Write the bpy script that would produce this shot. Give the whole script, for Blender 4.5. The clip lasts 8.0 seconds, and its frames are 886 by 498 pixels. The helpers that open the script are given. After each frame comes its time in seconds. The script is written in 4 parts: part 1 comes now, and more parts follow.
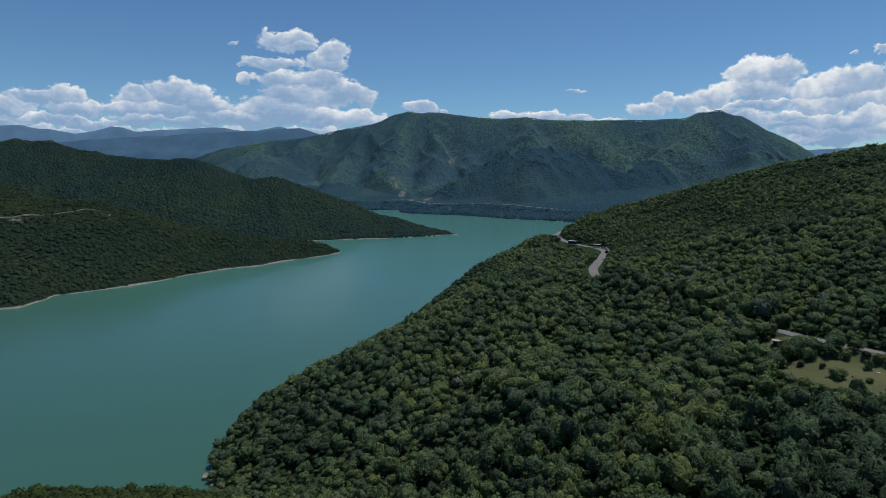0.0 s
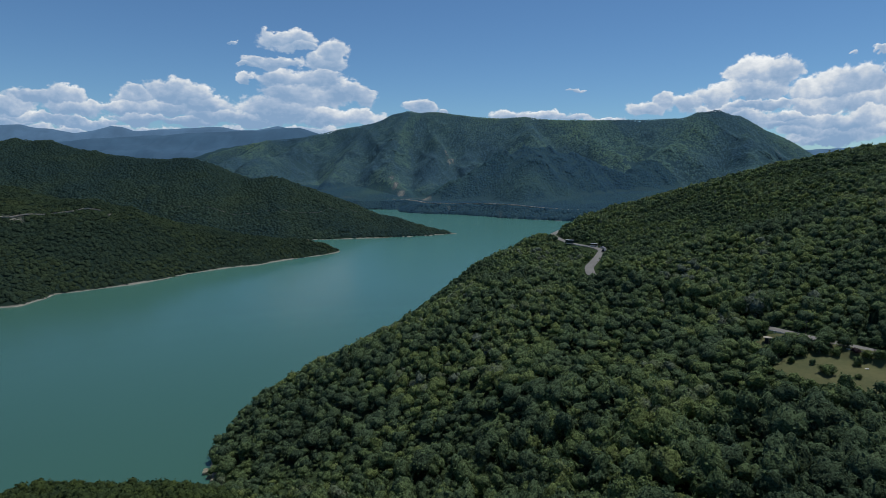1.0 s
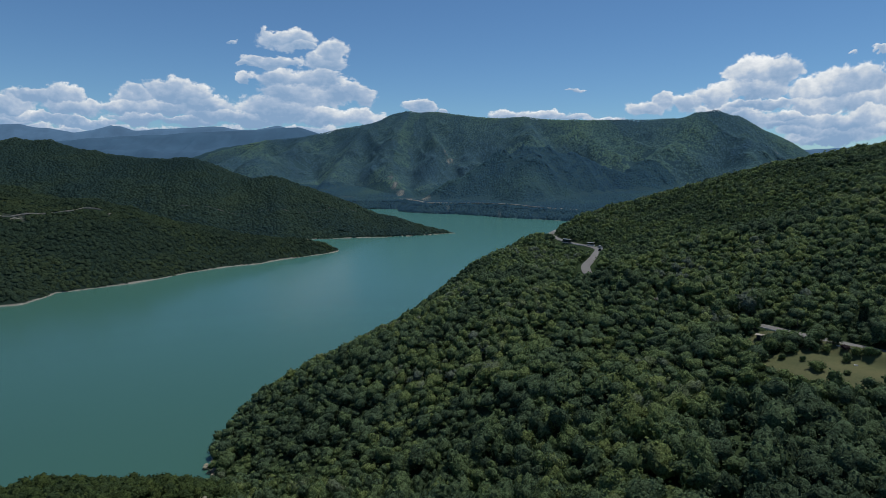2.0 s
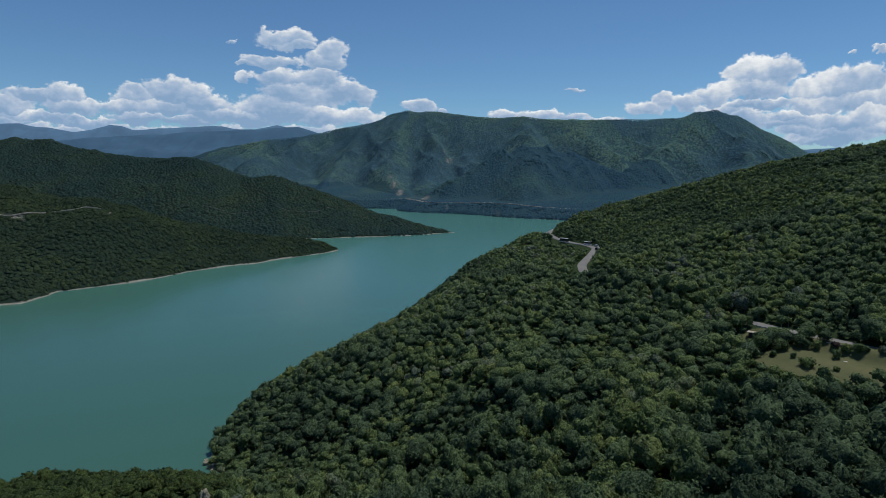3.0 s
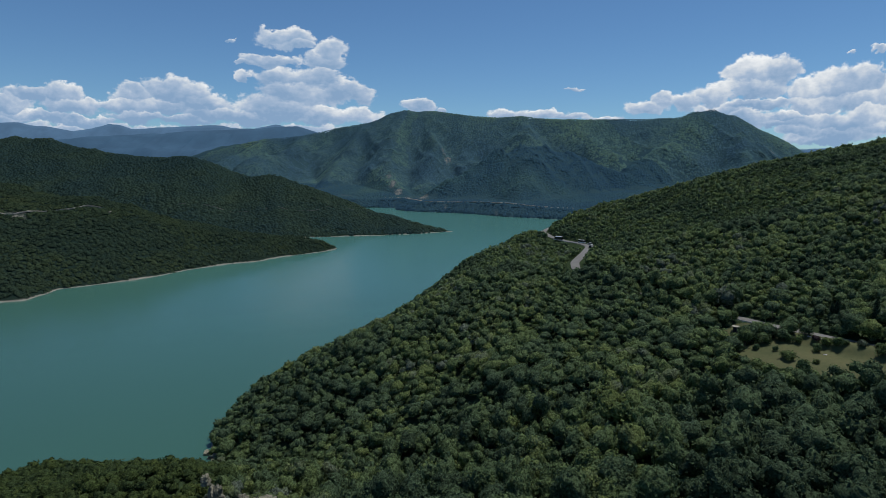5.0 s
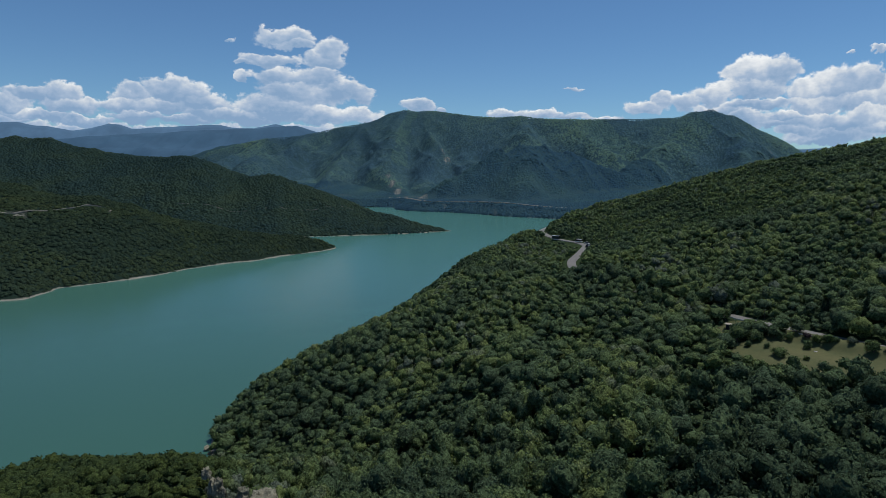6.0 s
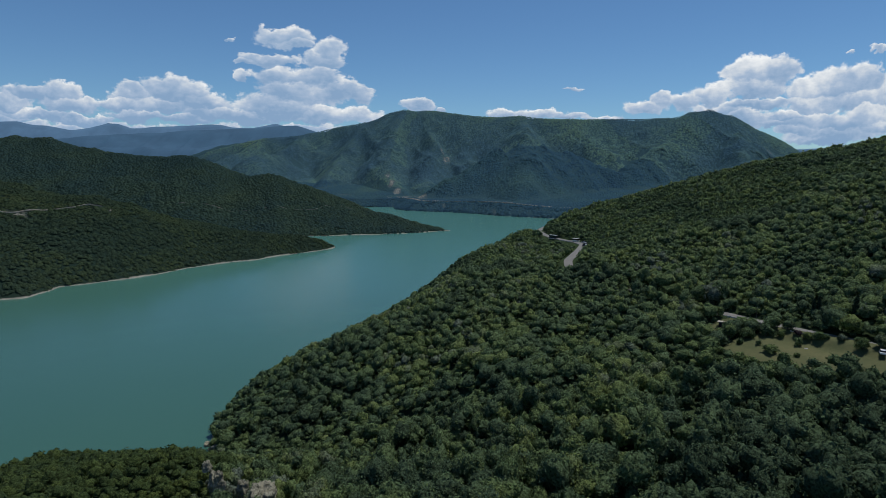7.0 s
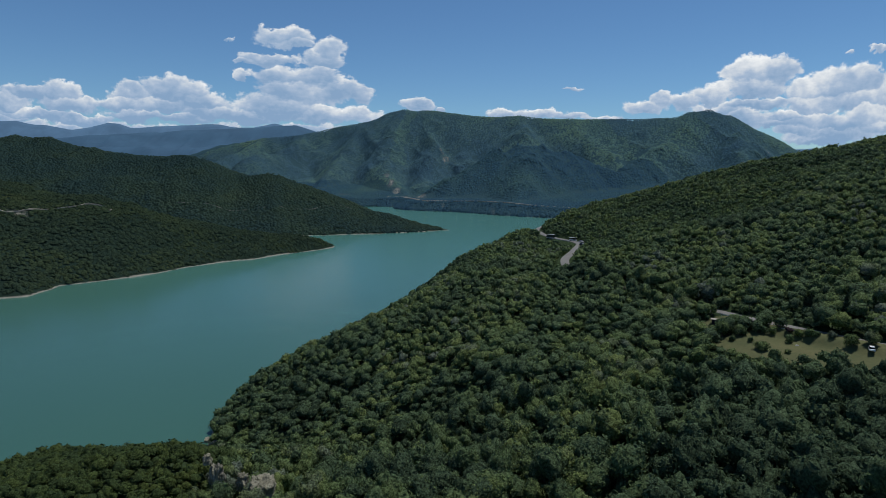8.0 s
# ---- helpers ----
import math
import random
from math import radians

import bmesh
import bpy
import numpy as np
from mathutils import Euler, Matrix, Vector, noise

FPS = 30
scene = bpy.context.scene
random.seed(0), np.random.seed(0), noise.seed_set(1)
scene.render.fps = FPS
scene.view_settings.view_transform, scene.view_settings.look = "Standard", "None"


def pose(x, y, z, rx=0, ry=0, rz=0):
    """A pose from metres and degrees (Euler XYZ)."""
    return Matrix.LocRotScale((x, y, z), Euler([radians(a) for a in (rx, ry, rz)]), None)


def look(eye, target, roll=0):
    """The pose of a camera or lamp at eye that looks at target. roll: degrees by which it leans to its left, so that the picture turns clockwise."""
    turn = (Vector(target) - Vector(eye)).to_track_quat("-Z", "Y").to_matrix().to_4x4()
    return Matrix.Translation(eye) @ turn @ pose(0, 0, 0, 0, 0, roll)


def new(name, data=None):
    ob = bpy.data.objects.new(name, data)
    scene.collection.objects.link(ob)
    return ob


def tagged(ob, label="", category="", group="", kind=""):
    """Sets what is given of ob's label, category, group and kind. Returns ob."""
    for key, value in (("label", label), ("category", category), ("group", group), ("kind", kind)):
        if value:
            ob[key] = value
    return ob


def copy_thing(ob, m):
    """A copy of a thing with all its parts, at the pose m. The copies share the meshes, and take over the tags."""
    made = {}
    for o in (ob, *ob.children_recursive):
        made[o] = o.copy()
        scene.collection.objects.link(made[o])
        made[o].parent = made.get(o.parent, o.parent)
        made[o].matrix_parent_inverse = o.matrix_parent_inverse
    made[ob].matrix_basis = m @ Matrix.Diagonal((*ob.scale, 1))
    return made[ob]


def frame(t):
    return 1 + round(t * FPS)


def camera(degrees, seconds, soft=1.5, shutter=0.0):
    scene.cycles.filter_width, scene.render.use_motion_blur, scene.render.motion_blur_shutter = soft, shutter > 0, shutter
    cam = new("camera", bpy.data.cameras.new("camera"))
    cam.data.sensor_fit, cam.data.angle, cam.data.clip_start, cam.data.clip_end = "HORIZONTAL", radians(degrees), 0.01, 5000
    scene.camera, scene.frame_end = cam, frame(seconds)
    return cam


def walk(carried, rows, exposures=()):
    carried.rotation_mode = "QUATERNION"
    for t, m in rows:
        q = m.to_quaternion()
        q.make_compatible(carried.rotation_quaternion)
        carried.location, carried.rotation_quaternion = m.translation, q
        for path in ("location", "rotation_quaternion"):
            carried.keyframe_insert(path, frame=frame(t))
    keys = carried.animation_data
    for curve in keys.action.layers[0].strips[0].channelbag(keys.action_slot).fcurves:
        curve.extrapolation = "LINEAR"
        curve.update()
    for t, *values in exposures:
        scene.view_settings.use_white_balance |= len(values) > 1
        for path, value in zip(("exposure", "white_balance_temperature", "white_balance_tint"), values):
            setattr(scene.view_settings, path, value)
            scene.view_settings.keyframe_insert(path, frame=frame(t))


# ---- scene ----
cam = camera(72.0, 8.0, 0.5)
PATH = [
    (0.0, pose(0.00, 0.00, 110.0, 82.468, -0.030, 0.000)),
    (1.0, pose(0.98, -3.32, 110.0, 82.431, -0.056, -0.043)),
    (2.0, pose(1.96, -6.66, 110.0, 82.399, -0.083, -0.086)),
    (3.0, pose(2.94, -10.01, 110.0, 82.366, -0.111, -0.127)),
    (4.0, pose(3.93, -13.38, 110.0, 82.337, -0.140, -0.167)),
    (5.0, pose(4.92, -16.76, 109.9, 82.311, -0.170, -0.205)),
    (6.0, pose(5.91, -20.16, 109.9, 82.288, -0.200, -0.243)),
    (7.0, pose(6.91, -23.57, 109.9, 82.267, -0.232, -0.280)),
    (8.0, pose(7.91, -26.99, 109.8, 82.249, -0.264, -0.315)),
]
walk(cam, PATH)

# ---- light: a high sun beyond the lake, blue sky with banks of cumulus ----
SUN_EL, SUN_AZ = 70.0, 58.0          # degrees; azimuth from straight ahead towards the right
scene.view_settings.exposure = 0.0
sun = new("sun", bpy.data.lights.new("sun", "SUN"))
sun.data.energy, sun.data.angle, sun.data.color = 3.12, radians(0.53), (1.0, 0.96, 0.89)
sun.matrix_world = look((900 * math.sin(radians(SUN_AZ)), 900 * math.cos(radians(SUN_AZ)), 900 * math.tan(radians(SUN_EL))), (0, 0, 0))


class Nodes:
    """Short hand for building a node tree."""

    def __init__(self, tree):
        self.tree = tree
        tree.nodes.clear()

    def add(self, kind, **sets):
        n = self.tree.nodes.new(kind)
        for k, v in sets.items():
            if k in n.inputs:
                self.put(n.inputs[k], v)
            else:
                setattr(n, k, v)
        return n

    def put(self, socket, v):
        if isinstance(v, bpy.types.NodeSocket):
            self.tree.links.new(v, socket)
        else:
            socket.default_value = v

    def math(self, op, a, b=0.0, c=0.0, clamp=False):
        n = self.tree.nodes.new("ShaderNodeMath")
        n.operation, n.use_clamp = op, clamp
        for s, v in zip(n.inputs, (a, b, c)):
            self.put(s, v)
        return n.outputs[0]

    def smooth(self, v, lo, hi, to0=0.0, to1=1.0):
        n = self.tree.nodes.new("ShaderNodeMapRange")
        n.interpolation_type = "SMOOTHSTEP"
        for s, w in zip(n.inputs, (v, lo, hi, to0, to1)):
            self.put(s, w)
        return n.outputs[0]

    def vec(self, x, y, z):
        n = self.tree.nodes.new("ShaderNodeCombineXYZ")
        for s, v in zip(n.inputs, (x, y, z)):
            self.put(s, v)
        return n.outputs[0]

    def noise(self, vector, scale, detail=4.0, rough=0.55, distort=0.0):
        n = self.tree.nodes.new("ShaderNodeTexNoise")
        for k, v in (("Vector", vector), ("Scale", scale), ("Detail", detail), ("Roughness", rough), ("Distortion", distort)):
            self.put(n.inputs[k], v)
        return n.outputs["Fac"]

    def mix(self, f, a, b):
        n = self.tree.nodes.new("ShaderNodeMix")
        n.data_type = "RGBA"
        self.put(n.inputs[0], f)
        for s, v in ((n.inputs[6], a), (n.inputs[7], b)):
            self.put(s, v if isinstance(v, bpy.types.NodeSocket) else (*v, 1.0))
        return n.outputs[2]

    def ramp(self, f, stops):
        n = self.tree.nodes.new("ShaderNodeValToRGB")
        e = n.color_ramp.elements
        while len(e) < len(stops):
            e.new(0.5)
        for el, (p, c) in zip(e, stops):
            el.position, el.color = p, (*c, 1.0)
        self.put(n.inputs[0], f)
        return n.outputs[0]


# cumulus puffs: tangent of bearing, tangent of height, half width, half height
CLOUDS_TOWER = [(-0.247, 0.196, 0.052, 0.0151), (-0.23, 0.186, 0.038, 0.0093), (-0.33, 0.188, 0.009, 0.0030), (-0.175, 0.176, 0.026, 0.0231), (-0.188, 0.164, 0.038, 0.0154), (-0.271, 0.161, 0.052, 0.0109), (-0.31, 0.156, 0.02, 0.0058), (-0.254, 0.136, 0.052, 0.017), (-0.316, 0.131, 0.014, 0.0109), (-0.2, 0.135, 0.043, 0.0224), (-0.155, 0.118, 0.042, 0.0226), (-0.126, 0.114, 0.024, 0.0193), (-0.218, 0.112, 0.083, 0.0241), (-0.129, 0.08, 0.044, 0.0159), (-0.183, 0.079, 0.056, 0.0166), (-0.26, 0.09, 0.083, 0.0223), (-0.31, 0.073, 0.054, 0.0128), (-0.364, 0.078, 0.056, 0.0142)]
CLOUDS_BANK = [(-0.435, 0.112, 0.049, 0.0194), (-0.496, 0.102, 0.034, 0.0158), (-0.403, 0.106, 0.04, 0.0213), (-0.377, 0.095, 0.056, 0.0166), (-0.606, 0.098, 0.038, 0.0151), (-0.661, 0.094, 0.047, 0.0118), (-0.694, 0.08, 0.042, 0.0161), (-0.59, 0.083, 0.058, 0.0145), (-0.513, 0.085, 0.045, 0.0126), (-0.45, 0.088, 0.076, 0.0146), (-0.654, 0.066, 0.076, 0.0097), (-0.492, 0.07, 0.049, 0.0104), (-0.574, 0.061, 0.058, 0.0078), (-0.41, 0.068, 0.058, 0.0074), (-0.691, 0.059, 0.045, 0.0074), (-0.64, 0.044, 0.11, 0.015), (-0.48, 0.046, 0.10, 0.014), (-0.34, 0.048, 0.09, 0.015), (-0.22, 0.054, 0.08, 0.014)]
CLOUDS_EAST = [(0.51, 0.136, 0.055, 0.023), (0.50, 0.070, 0.06, 0.016), (0.60, 0.066, 0.07, 0.018), (0.69, 0.066, 0.06, 0.02), (0.64, 0.045, 0.09, 0.013), (0.45, 0.084, 0.05, 0.012), (0.354, 0.099, 0.022, 0.0151), (0.334, 0.09, 0.035, 0.0135), (0.394, 0.096, 0.031, 0.014), (0.435, 0.107, 0.034, 0.0195), (0.478, 0.135, 0.032, 0.0222), (0.541, 0.134, 0.038, 0.0224), (0.506, 0.116, 0.065, 0.0205), (0.587, 0.104, 0.04, 0.0176), (0.633, 0.111, 0.056, 0.0254), (0.68, 0.116, 0.047, 0.0248), (0.599, 0.089, 0.056, 0.0137), (0.665, 0.09, 0.056, 0.0148), (0.508, 0.091, 0.076, 0.0087), (0.727, 0.097, 0.045, 0.0287)]
CLOUDS_LOW = [(-0.036, 0.094, 0.033, 0.0115), (0.003, 0.089, 0.013, 0.0062), (0.098, 0.086, 0.029, 0.0097), (0.153, 0.082, 0.056, 0.0097), (0.209, 0.078, 0.033, 0.007), (0.262, 0.075, 0.038, 0.0069), (0.562, 0.074, 0.056, 0.0078), (0.529, 0.064, 0.047, 0.0095), (0.584, 0.053, 0.048, 0.0155), (0.655, 0.061, 0.066, 0.0165), (0.706, 0.053, 0.048, 0.0147), (0.611, 0.039, 0.059, 0.0077), (0.213, 0.123, 0.014, 0.0034), (0.651, 0.152, 0.008, 0.0029), (0.7, 0.151, 0.013, 0.0043)]

world = bpy.data.worlds.new("sky")
scene.world = world
world.use_nodes = True
w = Nodes(world.node_tree)
sky = w.add("ShaderNodeTexSky", sky_type="NISHITA", sun_disc=False, sun_elevation=radians(SUN_EL), sun_rotation=radians(SUN_AZ),
            altitude=1500.0, air_density=1.0, dust_density=0.2, ozone_density=3.0)
deep = w.add("ShaderNodeMix", data_type="RGBA", blend_type="MULTIPLY")
deep.inputs[0].default_value = 1.0
w.put(deep.inputs[6], sky.outputs[0])
deep.inputs[7].default_value = (0.73, 1.0, 1.18, 1.0)
direction = w.add("ShaderNodeTexCoord").outputs["Generated"]
sep = w.add("ShaderNodeSeparateXYZ", Vector=direction).outputs
U0 = w.math("DIVIDE", sep[0], w.math("MAXIMUM", w.math("ABSOLUTE", sep[1]), 0.02))
V0 = w.math("DIVIDE", sep[2], w.math("SQRT", w.math("ADD", w.math("MULTIPLY", sep[0], sep[0]), w.math("ADD", w.math("MULTIPLY", sep[1], sep[1]), 1e-4))))
flat = w.vec(U0, w.math("MULTIPLY", V0, 1.5), 0.3)
flat2 = w.vec(U0, w.math("MULTIPLY", V0, 1.5), 7.3)
billow_a, billow_b = w.noise(flat, 24.0, 6.0, 0.58), w.noise(flat2, 24.0, 6.0, 0.58)
U = w.math("ADD", U0, w.math("MULTIPLY_ADD", billow_a, 0.050, -0.025))
V = w.math("ADD", V0, w.math("MULTIPLY_ADD", billow_b, 0.036, -0.018))


def cloud_body(cells, body, rise):
    """How deep inside the puffs a direction lies, and how high in the nearest puff."""
    for cx, cy, rx, ry in cells:
        dx = w.math("MULTIPLY_ADD", U, 1 / rx, -cx / rx)
        dy = w.math("MULTIPLY_ADD", V, 1 / ry, -cy / ry)
        f = w.math("SUBTRACT", 1.0, w.math("SQRT", w.math("MULTIPLY_ADD", dx, dx, w.math("MULTIPLY", dy, dy))))
        if body is None:
            body, rise = f, dy
            continue
        near = w.math("MULTIPLY_ADD", w.math("SUBTRACT", f, body), 3.0, 0.5, clamp=True)
        rise = w.math("MULTIPLY_ADD", near, w.math("SUBTRACT", dy, rise), rise)
        body = w.math("MAXIMUM", body, f)
    return body, rise


body, rise = None, None
for cells in (CLOUDS_TOWER, CLOUDS_BANK, CLOUDS_EAST, CLOUDS_LOW):
    body, rise = cloud_body(cells, body, rise)
fine = w.noise(flat, 62.0, 6.0, 0.62)
broad = w.noise(flat2, 13.0, 3.0, 0.5)
cover = w.smooth(w.math("ADD", body, w.math("MULTIPLY_ADD", fine, 0.75, -0.34)), 0.0, 0.28)
bright = w.math("ADD", w.math("MULTIPLY_ADD", rise, 0.42, 0.42), w.math("MULTIPLY_ADD", fine, 0.7, -0.35))
bright = w.math("ADD", bright, w.math("MULTIPLY_ADD", broad, 1.3, -0.65))
bright = w.math("ADD", bright, w.smooth(V, 0.045, 0.11, -0.18, 0.0))
bright = w.math("ADD", bright, w.smooth(U, -0.35, 0.35, -0.09, 0.05))
bright = w.math("ADD", bright, w.smooth(body, 0.0, 0.5, 0.18, -0.08), clamp=True)
cloud_colour = w.ramp(bright, [(0.0, (3.3, 5.1, 7.7)), (0.35, (5.2, 6.7, 8.9)), (0.65, (8.6, 9.4, 10.4)), (1.0, (12.2, 12.5, 12.7))])
shown = w.mix(cover, deep.outputs[2], cloud_colour)
bg = w.add("ShaderNodeBackground", Color=shown, Strength=0.0715)
w.add("ShaderNodeOutputWorld", Surface=bg.outputs[0])


# ---- materials ----
def material(name):
    m = bpy.data.materials.new(name)
    m.use_nodes = True
    return m, Nodes(m.node_tree)


def finish(n, colour, rough=0.9, normal=None, spec=0.3, metal=0.0, **more):
    b = n.add("ShaderNodeBsdfPrincipled", **{"Base Color": colour if isinstance(colour, bpy.types.NodeSocket) else (*colour, 1.0), "Roughness": rough, "Specular IOR Level": spec, "Metallic": metal})
    for k, v in more.items():
        n.put(b.inputs[k.replace("_", " ")], v)
    if normal is not None:
        n.put(b.inputs["Normal"], normal)
    n.add("ShaderNodeOutputMaterial", Surface=b.outputs[0])
    return b


def bump(n, height, strength, distance):
    return n.add("ShaderNodeBump", Height=height, Strength=strength, Distance=distance).outputs[0]


def foliage_material(name, stops, grain, patches=0.021, rough_look=1.0, near_shade=False, gloss=0.1, through_light=0.45):
    """Leaves: a colour of each tree's own, in drifts, with a leafy grain."""
    m, n = material(name)
    pos = n.add("ShaderNodeNewGeometry").outputs["Position"]
    tint = n.add("ShaderNodeAttribute", attribute_name="tint").outputs["Fac"]
    own = n.add("ShaderNodeObjectInfo").outputs["Random"]
    f = n.math("FRACT", n.math("ADD", tint, own))
    patch = n.noise(pos, patches, 3.0, 0.6)
    f2 = n.math("ADD", n.math("MULTIPLY", f, 0.56 * rough_look), n.math("MULTIPLY_ADD", patch, 1.8, (-0.33 if near_shade else -0.41) - 0.28 * rough_look), clamp=True)
    # shade painted into the leaf colour low on the right of the near slope
    if near_shade:
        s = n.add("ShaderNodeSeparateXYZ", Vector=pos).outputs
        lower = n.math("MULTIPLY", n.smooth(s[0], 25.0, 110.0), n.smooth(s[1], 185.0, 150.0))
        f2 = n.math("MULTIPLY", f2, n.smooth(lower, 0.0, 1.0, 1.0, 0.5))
    leafy = n.noise(pos, grain, 5.0, 0.78)
    col = n.add("ShaderNodeHueSaturation", Color=n.ramp(f2, stops), Value=n.smooth(leafy, 0.34, 0.66, 1 - 0.68 * rough_look, 1 + 0.68 * rough_look)).outputs[0]
    tufts = n.noise(pos, grain * 0.42, 2.0, 0.6)
    relief = bump(n, n.math("ADD", n.math("MULTIPLY", leafy, 0.5), tufts), rough_look, 1.4 / grain)
    d = n.add("ShaderNodeBsdfPrincipled", **{"Base Color": col, "Roughness": 0.8, "Specular IOR Level": gloss, "Normal": relief})
    tr = n.add("ShaderNodeBsdfTranslucent", Color=col, Normal=relief)
    mx = n.add("ShaderNodeMixShader", Fac=through_light)
    n.put(mx.inputs[1], d.outputs[0])
    n.put(mx.inputs[2], tr.outputs[0])
    n.add("ShaderNodeOutputMaterial", Surface=mx.outputs[0])
    return m


LEAF = foliage_material("leaves", [(0.0, (.052, .083, .047)), (0.3, (.080, .125, .071)), (0.5, (.105, .159, .079)), (0.7, (.131, .188, .077)), (0.86, (.168, .219, .077)), (1.0, (.144, .181, .135))], 1.6, near_shade=True)
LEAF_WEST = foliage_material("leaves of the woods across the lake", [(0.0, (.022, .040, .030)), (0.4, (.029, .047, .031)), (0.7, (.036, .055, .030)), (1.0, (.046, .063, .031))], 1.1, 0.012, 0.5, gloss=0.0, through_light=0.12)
# the point's leaves carry a painted blue haze tint
LEAF_POINT = foliage_material("leaves of the point's woods tinted with haze", [(0.0, (.024, .047, .049)), (0.4, (.028, .053, .049)), (0.7, (.037, .062, .045)), (1.0, (.047, .071, .043))], 0.7, 0.006, 0.4, gloss=0.0, through_light=0.12)
# aerial haze is painted into the base colours of these three mountain woods
LEAF_HAZED = foliage_material("leaves of the mountain woods tinted with haze", [(0.0, (.034, .076, .117)), (0.4, (.046, .094, .123)), (0.7, (.070, .128, .117)), (1.0, (.109, .172, .110))], 0.3, 0.0036, 0.42, gloss=0.0, through_light=0.12)
# a darker wood, with cloud shade put into its colour
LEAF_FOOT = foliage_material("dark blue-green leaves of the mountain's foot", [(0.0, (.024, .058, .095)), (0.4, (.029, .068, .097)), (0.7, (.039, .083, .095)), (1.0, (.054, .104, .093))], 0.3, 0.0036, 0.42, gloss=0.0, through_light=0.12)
# scrub whose lighter colour carries painted sunlight
LEAF_LIT_SCRUB = foliage_material("green scrub with sunlight and haze painted in", [(0.0, (.048, .098, .117)), (0.5, (.066, .124, .117)), (1.0, (.095, .154, .106))], 0.3, 0.0036, 0.42, gloss=0.0, through_light=0.12)
LEAF_BUSH = foliage_material("dark olive leaves of the bushes", [(0.0, (.039, .064, .030)), (0.35, (.054, .085, .033)), (0.7, (.071, .105, .034)), (1.0, (.094, .126, .037))], 2.6)
LEAF_PLUM = foliage_material("dark purple leaves", [(0.0, (.040, .030, .036)), (1.0, (.070, .050, .056))], 3.0)
LEAF_DARK = foliage_material("dark conifer leaves", [(0.0, (.028, .050, .030)), (1.0, (.044, .070, .038))], 3.0)


def ground_material():
    m, n = material("forest floor and scree")
    pos = n.add("ShaderNodeNewGeometry").outputs["Position"]
    s = n.add("ShaderNodeSeparateXYZ", Vector=pos).outputs
    a, b, c = n.noise(pos, 0.02, 5.0), n.noise(pos, 0.35, 4.0, 0.65), n.noise(pos, 2.5, 3.0)
    wood = n.ramp(n.math("MULTIPLY_ADD", b, 0.7, n.math("MULTIPLY", a, 0.3)), [(0.3, (.022, .034, .018)), (0.5, (.034, .053, .026)), (0.75, (.050, .070, .034))])
    stone = n.ramp(n.math("ADD", n.math("MULTIPLY", b, 0.6), n.math("MULTIPLY", c, 0.4)), [(0.3, (.13, .120, .098)), (0.6, (.29, .275, .240)), (0.8, (.42, .40, .355))])
    edge = n.math("ADD", s[2], n.math("MULTIPLY_ADD", n.math("ADD", b, n.math("MULTIPLY", a, 1.6)), 2.4, -3.1))
    bare = n.add("ShaderNodeAttribute", attribute_name="bare").outputs["Fac"]
    f = n.math("MAXIMUM", n.math("MULTIPLY", n.smooth(edge, 0.45, 1.0, 1.0, 0.0), n.smooth(s[1], 1150.0, 1350.0, 1.0, 0.06)), n.math("MULTIPLY", bare, n.smooth(b, 0.36, 0.56, 0.0, 0.85)))
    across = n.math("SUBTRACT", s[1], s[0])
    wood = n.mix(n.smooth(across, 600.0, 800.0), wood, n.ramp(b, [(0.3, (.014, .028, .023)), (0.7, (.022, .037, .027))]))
    # ground beyond the lake takes the same painted haze blue as the mountain woods
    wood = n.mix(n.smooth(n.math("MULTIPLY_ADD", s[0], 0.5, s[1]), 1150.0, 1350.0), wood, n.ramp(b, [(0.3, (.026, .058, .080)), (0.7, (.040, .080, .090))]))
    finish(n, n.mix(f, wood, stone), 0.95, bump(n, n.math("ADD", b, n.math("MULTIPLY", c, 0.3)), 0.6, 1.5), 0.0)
    return m


def water_material():
    m, n = material("turquoise lake water")
    pos = n.add("ShaderNodeNewGeometry").outputs["Position"]
    big = n.noise(pos, 0.006, 3.0, 0.5)
    small = n.noise(n.add("ShaderNodeMapping", Vector=pos, Scale=(1.0, 0.5, 1.0)).outputs[0], 0.9, 4.0, 0.6)
    # the sky's reflection on far water, painted in as a brighter base colour
    far_sheen = n.smooth(n.add("ShaderNodeSeparateXYZ", Vector=pos).outputs[1], 180.0, 900.0)
    col = n.mix(far_sheen, n.mix(big, (.038, .106, .077), (.046, .121, .088)), n.mix(big, (.060, .178, .153), (.069, .196, .168)))
    finish(n, col, 0.20, bump(n, small, 0.25, 0.12), 0.5, IOR=1.33)
    return m


GROUND, WATER = ground_material(), water_material()


def plain_material(name, lo, hi, scale, rough=0.85, strength=0.4, distance=0.05, metal=0.0, spec=0.3, **more):
    m, n = material(name)
    pos = n.add("ShaderNodeNewGeometry").outputs["Position"]
    a, b = n.noise(pos, scale, 4.0, 0.6), n.noise(pos, scale * 9, 3.0, 0.6)
    f = n.smooth(n.math("ADD", n.math("MULTIPLY", a, 0.65), n.math("MULTIPLY", b, 0.35)), 0.3, 0.7)
    finish(n, n.mix(f, lo, hi), rough, bump(n, b, strength, distance), spec, metal, **more)
    return m


BARK = plain_material("bark", (.06, .048, .036), (.14, .115, .09), 1.5)
ASPHALT = plain_material("weathered asphalt", (.12, .117, .110), (.19, .185, .177), 0.25)
GRASS = plain_material("dry summer grass", (.056, .070, .024), (.098, .098, .038), 0.09)


